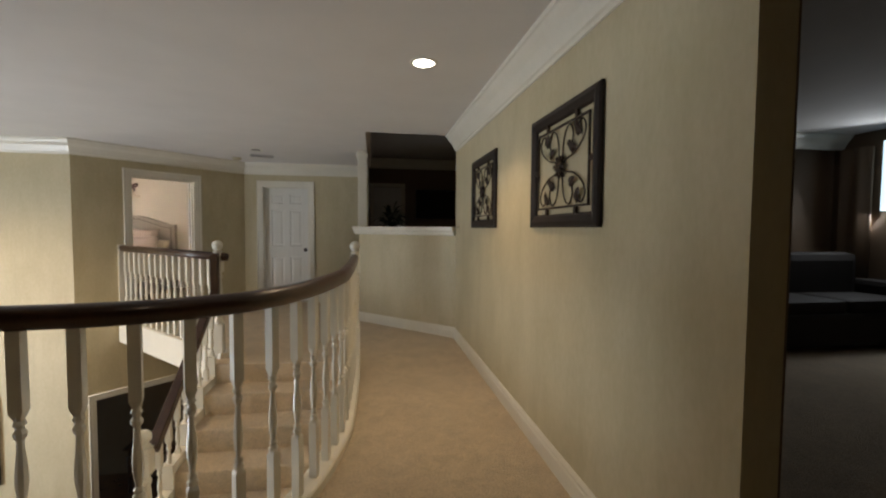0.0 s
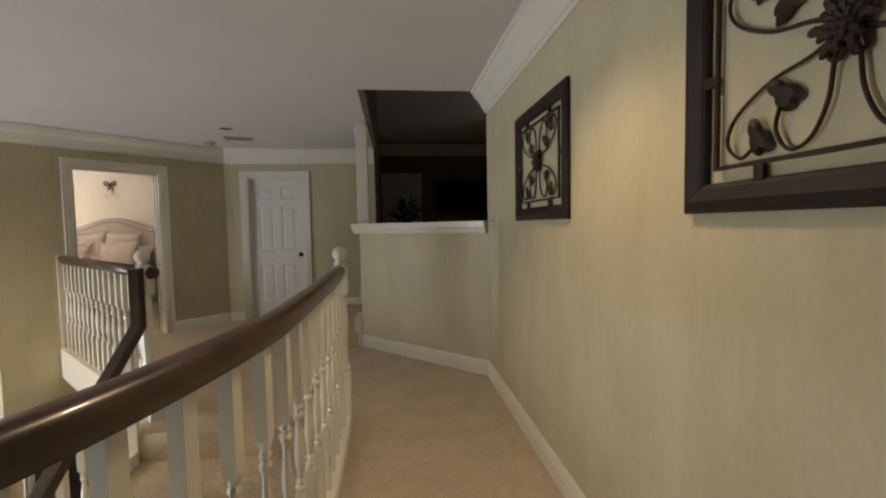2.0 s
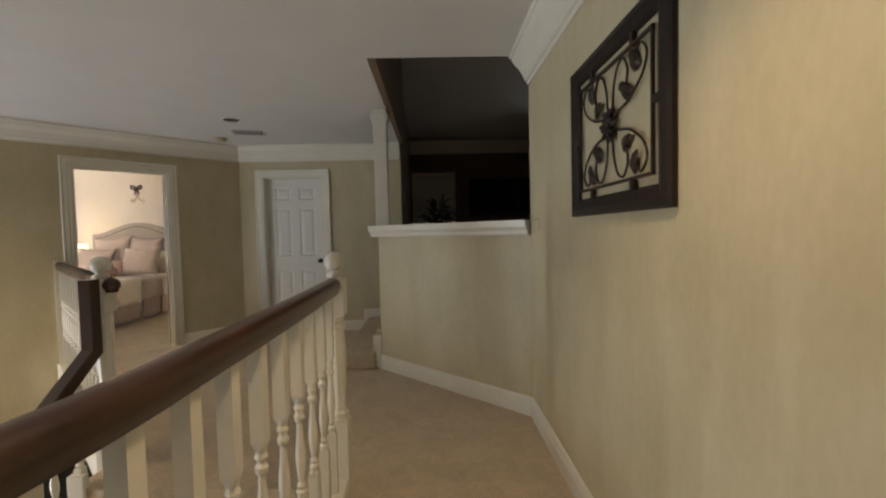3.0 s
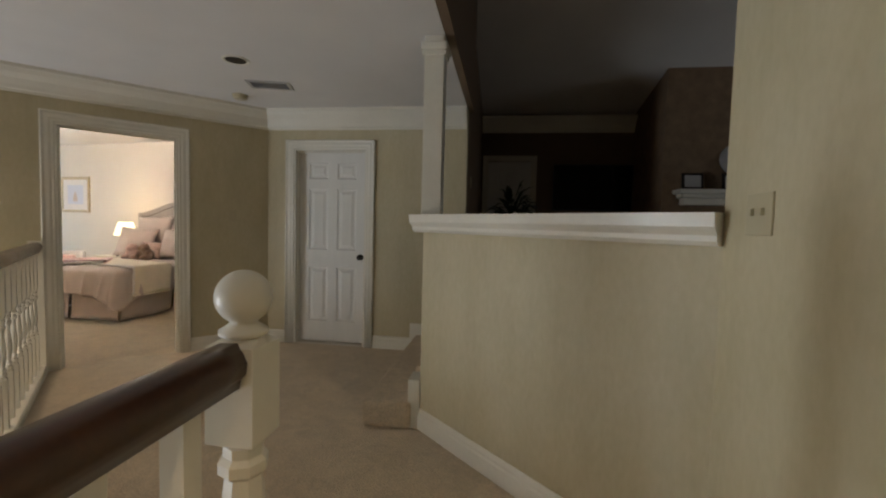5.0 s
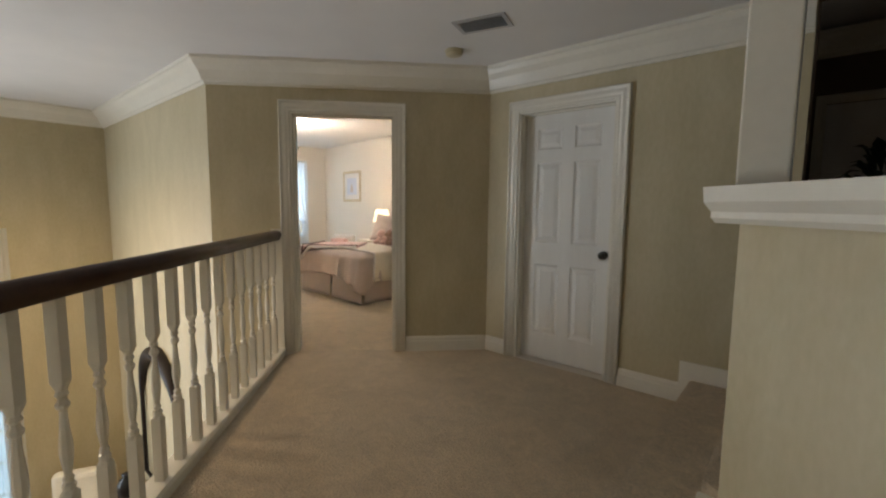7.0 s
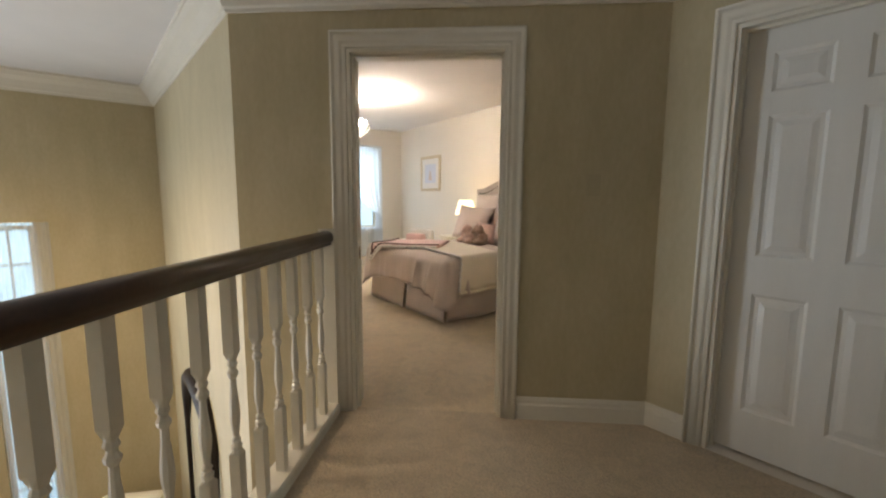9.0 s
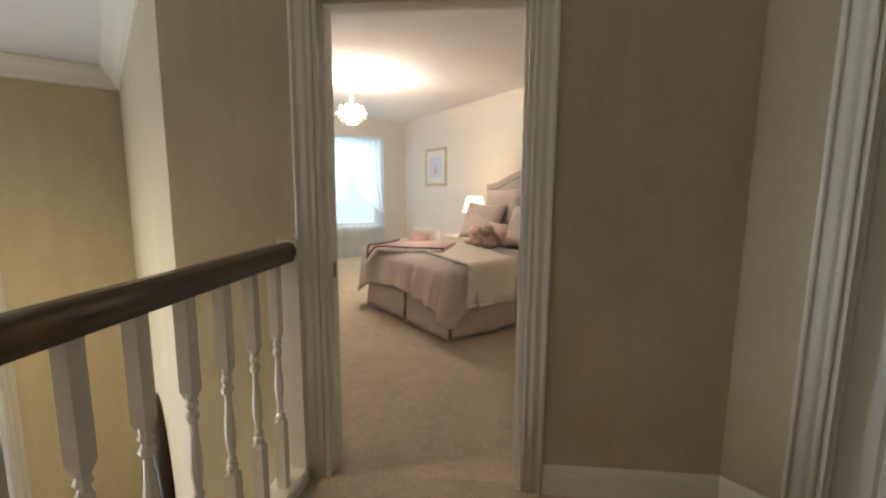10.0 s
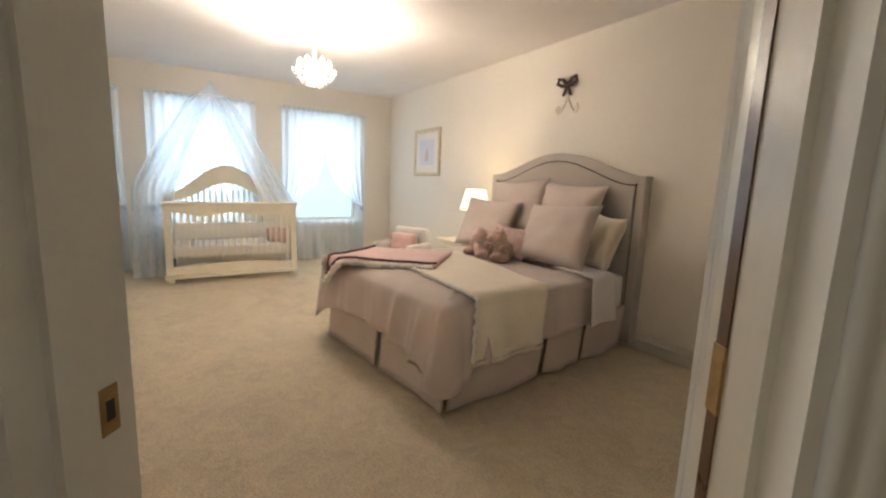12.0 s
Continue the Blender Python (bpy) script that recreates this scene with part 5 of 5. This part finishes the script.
part("print", bx(-0.20, -0.010, 0.15, 0.20, -0.0085, 0.50), PAPER, fp, "pale blue-grey print")
part("figure_shape", lathe(bmesh.new(), [(0.06, 0), (0.05, 0.08), (0.02, 0.16), (0.001, 0.2)], 10, Matrix.Translation((0, -0.0105, 0.2)) @ Matrix.Diagonal((1, 0.02, 1, 1))), LINEN, fp)
bow = thing("ribbon_bow_ornament", bp(-5.36, 9.755, 1.93), "dark ribbon bow with cream scrolled letter on the wall", "wall ornament")
for s_ in (-1, 1):
    part("loop", tube(bmesh.new(), [(0, -0.02, 0.24), (s_ * 0.05, -0.03, 0.29), (s_ * 0.10, -0.03, 0.30), (s_ * 0.11, -0.03, 0.26), (s_ * 0.06, -0.03, 0.235), (0, -0.02, 0.24)], lambda k: 0.016, 8), PLUMC, bow, "dark brown ribbon", True)
    part("tail", tube(bmesh.new(), [(0, -0.02, 0.24), (s_ * 0.02, -0.02, 0.20), (s_ * 0.045, -0.02, 0.15)], 0.012, 8), PLUMC, bow, "", True)
    part("scroll", tube(bmesh.new(), [(x * 1.0, -0.012, z) for x, z in [(p.x, p.y) for p in spline([(0, 0.17, 0), (s_ * 0.03, 0.08, 0), (s_ * 0.09, 0.0, 0), (s_ * 0.13, 0.02, 0), (s_ * 0.12, 0.06, 0), (s_ * 0.09, 0.05, 0)], 5)]], 0.008, 7), SATIN, bow, "cream scrolled metal", True)
part("knot", bx(-0.02, -0.045, 0.225, 0.02, -0.001, 0.258, bevel=0.008), PLUMC, bow)
part("cross_bar", bx(-0.045, -0.016, 0.075, 0.045, -0.006, 0.088), SATIN, bow)

# chandelier
ch = thing("chandelier", bp(-6.40, 7.75, ZB) @ Matrix.Diagonal((1.1, 1.1, 0.9, 1)), "small glowing crystal flush chandelier", "chandelier")
part("canopy", lathe(bmesh.new(), [(0.08, 0), (0.08, -0.015), (0.05, -0.03), (0.012, -0.035), (0.012, -0.42)], 20), WHITE, ch, "", True)
DZ = 0.27
for i in range(6):
    a = radians(60 * i + 15)
    c_, s_ = math.cos(a), math.sin(a)
    part("arm", tube(bmesh.new(), [(c_ * r, s_ * r, z - DZ) for r, z in ((0.015, -0.20), (0.05, -0.25), (0.09, -0.24), (0.11, -0.20), (0.11, -0.17))], 0.007, 7), WHITE, ch)
    part("candle_bulb", lathe(bmesh.new(), [(0.011, -0.17), (0.012, -0.155), (0.019, -0.135), (0.016, -0.11), (0.001, -0.085)], 10, Matrix.Translation((c_ * 0.11, s_ * 0.11, -DZ))), LIT, ch, "glowing bulb", True)
part("core", lathe(bmesh.new(), [(0.012, -0.14), (0.03, -0.18), (0.02, -0.24), (0.045, -0.28), (0.02, -0.31), (0.001, -0.33)], 14, Matrix.Translation((0, 0, -DZ))), LIT, ch, "glowing glass core", True)
CM = mesh_of("crystal", lathe(bmesh.new(), [(0.001, 0), (0.016, -0.022), (0.014, -0.036), (0.001, -0.062)], 6), CRYSTAL)
for r, z, k in ((0.155, -0.17, 15), (0.135, -0.21, 12), (0.10, -0.25, 9), (0.055, -0.28, 6)):
    for i in range(k):
        a = 6.283 * i / k + r * 20
        shared("crystal", CM, ch, pose(r * math.cos(a), r * math.sin(a), z - DZ, 0, 0, math.degrees(a)))
    part("ring", tube(bmesh.new(), [(r * math.cos(6.283 * i / 24), r * math.sin(6.283 * i / 24), z + 0.004 - DZ) for i in range(25)], 0.004, 5), WHITE, ch)
sd = solid("smoke_detector", lathe(bmesh.new(), [(0.065, 0), (0.065, -0.02), (0.05, -0.035), (0.001, -0.04)], 20), BLACK, "small dark round detector on the bedroom ceiling", "smoke detector", smooth=True)
sd.matrix_basis = bp(-6.9, 6.25, ZB)

# crib, with its canopy
cr = thing("crib", bp(-8.10, 6.56, 0), "ivory painted crib with arched headboard and slatted front", "crib")
CL, CD = 1.42, 0.74                          # along v, and back along -u
for v in (0.035, CL - 0.035):
    for uu in (-0.03, -CD + 0.03):
        part("post", bx(uu - 0.03, v - 0.035, 0.06, uu + 0.03, v + 0.035, 0.90 if uu > -0.1 else 1.02, bevel=0.006), IVORY, cr)
        part("bun_foot", lathe(bmesh.new(), [(0.03, 0), (0.045, 0.02), (0.045, 0.04), (0.03, 0.06)], 14, Matrix.Translation((uu, v, 0))), IVORY, cr, "", True)
part("top_rail", bx(-0.065, -0.02, 0.90, 0.02, CL + 0.02, 0.935, bevel=0.008), IVORY, cr)
part("top_rail", bx(-0.05, 0.07, 0.83, -0.01, CL - 0.07, 0.899, bevel=0.005), IVORY, cr)
part("base_moulding", bx(-0.06, -0.015, 0.06, 0.02, CL + 0.015, 0.10, bevel=0.008), IVORY, cr)


def waved(bm, v0, v1, z_lo, z_hi, u0, u1, n=30):
    """A board whose lower and upper lines are functions of the way along."""
    return rings(bm, [[Vector((u0, v0 + (v1 - v0) * i / n, z_lo(i / n))), Vector((u1, v0 + (v1 - v0) * i / n, z_lo(i / n))), Vector((u1, v0 + (v1 - v0) * i / n, z_hi(i / n))), Vector((u0, v0 + (v1 - v0) * i / n, z_hi(i / n)))] for i in range(n + 1)])


part("front_apron", waved(bmesh.new(), 0.07, CL - 0.07, lambda k: 0.10, lambda k: 0.215 - 0.018 * math.cos(6.283 * k), -0.045, -0.015), IVORY, cr)
part("upper_apron", waved(bmesh.new(), 0.07, CL - 0.07, lambda k: 0.79 + 0.025 * math.cos(12.566 * k), lambda k: 0.835, -0.042, -0.018), IVORY, cr)
SL = mesh_of("slat", bx(-0.006, -0.011, 0.24, 0.006, 0.011, 0.84), IVORY)
SLB = mesh_of("slat", bx(-0.006, -0.011, 0.24, 0.006, 0.011, 1.05), IVORY)
for i in range(19):
    v = 0.11 + (CL - 0.22) * i / 18
    shared("slat", SL, cr, pose(-0.03, v, 0))
    shared("slat", SLB, cr, pose(-CD + 0.03, v, 0))
for i in range(8):
    for v in (0.03, CL - 0.03):
        shared("slat", SL, cr, pose(-0.09 - 0.078 * i, v, 0, 0, 0, 90))
for v in (0.005, CL - 0.055):
    part("end_rail", bx(-CD + 0.06, v, 0.84, -0.06, v + 0.05, 0.90, bevel=0.006), IVORY, cr)
arc = lambda k: 0.5 + 0.5 * math.cos(math.pi * max(-1, min(1, (2 * k - 1) * 1.12)))
part("headboard_arch", waved(bmesh.new(), -0.02, CL + 0.02, lambda k: 0.92 + 0.22 * arc(k) ** 1.2 if 0.12 < k < 0.88 else 0.90, lambda k: 1.00 + 0.37 * arc(k) ** 0.8, -CD + 0.01, -CD + 0.055, 40), IVORY, cr)
part("back_base", bx(-CD + 0.01, 0.06, 0.10, -CD + 0.05, CL - 0.06, 0.28), IVORY, cr)
part("mattress", bx(-CD + 0.07, 0.06, 0.28, -0.06, CL - 0.06, 0.42, bevel=0.03), WHITEC, cr, "white crib mattress")
part("bumper", bx(-CD + 0.07, 0.07, 0.42, -CD + 0.12, CL - 0.07, 0.64, bevel=0.025), WHITEC, cr)
part("bumper", bx(-0.30, CL - 0.32, 0.42, -0.12, CL - 0.08, 0.60, bevel=0.04), PINKC, cr, "pink crib pillow")


def cloth(name, f_, nu, nv, mat, label, category, group="", parent=None):
    """A thin hanging cloth from a function of (across, down), as a sheet with a real back."""
    bm_ = bmesh.new()
    g = [[bm_.verts.new(f_(i / nu, j / nv)) for i in range(nu + 1)] for j in range(nv + 1)]
    for j in range(nv):
        for i in range(nu):
            bm_.faces.new((g[j][i], g[j][i + 1], g[j + 1][i + 1], g[j + 1][i]))
    if parent is not None:
        return part(name, bm_, mat, parent, label, True)
    ob_ = solid(name, bm_, mat, label, category, "", group, True)
    ob_.matrix_basis = BED
    return ob_


can = thing("crib_canopy", bp(0, 0, 0), "white net canopy gathered high and draped round the crib", "canopy")
part("crown_ring", tube(bmesh.new(), [(-8.86 + 0.10 * math.cos(6.283 * i / 24), 7.13 + 0.16 * math.sin(6.283 * i / 24), 2.22) for i in range(25)], 0.008, 6), WHITE, can)
part("peak", rings(bmesh.new(), [[Vector((-8.86 + r * 0.65 * math.cos(6.283 * i / 20) * (1 + 0.08 * math.sin(i * 2.5)), 7.13 + r * math.sin(6.283 * i / 20), z)) for i in range(20)] for r, z in ((0.01, 2.40), (0.04, 2.34), (0.10, 2.27), (0.17, 2.21))], True, False), NET, can, "", True)


def drop_net(s0, s1, v_end, spread, z_end, back):
    def f_(a, b):
        v_top = 7.13 + (s0 + (s1 - s0) * a) * 0.20
        v_low = v_end + (a - 0.5) * spread
        k = min(1.0, b / 0.52) ** 0.8 if v_end < 7.13 else b ** 0.85
        bulge = 0.05 * math.sin(math.pi * b) * (1 if v_end > 7.13 else -1)
        return Vector((-8.80 + back * b + 0.045 * math.sin(a * 17 + 2 * b) * (0.3 + b) + 0.05 * a, v_top + (v_low - v_top) * k - bulge * 0.6, 2.21 + (z_end - 2.21) * b))
    return f_


cloth("left_fall", drop_net(-1, 0.2, 6.44, 0.42, 0.02, 0.30), 60, 24, NET, "", "", parent=can)
cloth("right_fall", drop_net(-0.2, 1, 7.90, 0.4, 0.85, 0.20), 50, 24, NET, "", "", parent=can)
cloth("back_fall", lambda a, b: Vector((-8.98 + 0.03 * math.sin(a * 45), 7.13 + (a - 0.5) * (0.3 + 1.0 * b), 2.21 - 1.6 * b)), 60, 10, NET, "", "", parent=can)

# sheer curtains, tied back
for a_, b_ in WINS:
    mid, hw_ = (a_ + b_) / 2, (b_ - a_) / 2 + 0.08
    rod = thing("curtain", BED.copy(), "white sheer curtains tied back at a bright window", "curtain", "bedroom window curtains")
    part("rod", tube(bmesh.new(), [(-9.07, mid - hw_ - 0.04, 2.22), (-9.07, mid + hw_ + 0.04, 2.22)], 0.010, 8), WHITE, rod)
    part("valance", rings(bmesh.new(), [[Vector((-9.06 + 0.018 * math.sin(i * 1.9) + dx, mid - hw_ + 2 * hw_ * i / 60, z)) for i in range(61)] + [Vector((-9.064 + 0.018 * math.sin(i * 1.9) + dx, mid - hw_ + 2 * hw_ * i / 60, z)) for i in range(60, -1, -1)] for z, dx in ((2.25, 0), (2.18, 0.005))]), VOILE, rod, "", True)
    for s_ in (-1, 1):
        def fall(a, b, s_=s_):
            reach = (1.0 if b < 0.02 else 1.0) * hw_ * (1 - 0.78 * min(1.0, b / 0.60) ** 3.6)
            if b > 0.62:
                reach = hw_ * (0.22 + 0.12 * (b - 0.62) / 0.38)
            v = mid + s_ * (hw_ - reach * a)
            sag = 0.10 * a * math.sin(math.pi * min(1, b / 0.62)) if b < 0.62 else 0
            z = 2.20 - (2.18 * b) - sag * 0.6 - (0.16 * (1 - a) * math.exp(-((b - 0.58) / 0.1) ** 2) if b < 0.62 else 0)
            return Vector((-9.04 + 0.022 * math.sin(a * 34 + s_) * (0.5 + 0.5 * b), v, max(0.02, z)))
        cloth("panel", fall, 44, 40, VOILE, "", "", parent=rod)
        part("tieback", tube(bmesh.new(), [(-9.06 + 0.06 * math.sin(math.pi * k / 8), mid + s_ * (hw_ - 0.14 * k / 8), 0.86 + 0.02 * math.cos(k)) for k in range(9)], 0.012, 6), VOILE, rod)
    cloth("lower_sheer", lambda a, b: Vector((-9.085 + 0.012 * math.sin(a * 60), mid - hw_ + 2 * hw_ * a, 0.62 - 0.60 * b)), 70, 4, VOILE, "", "", parent=rod)
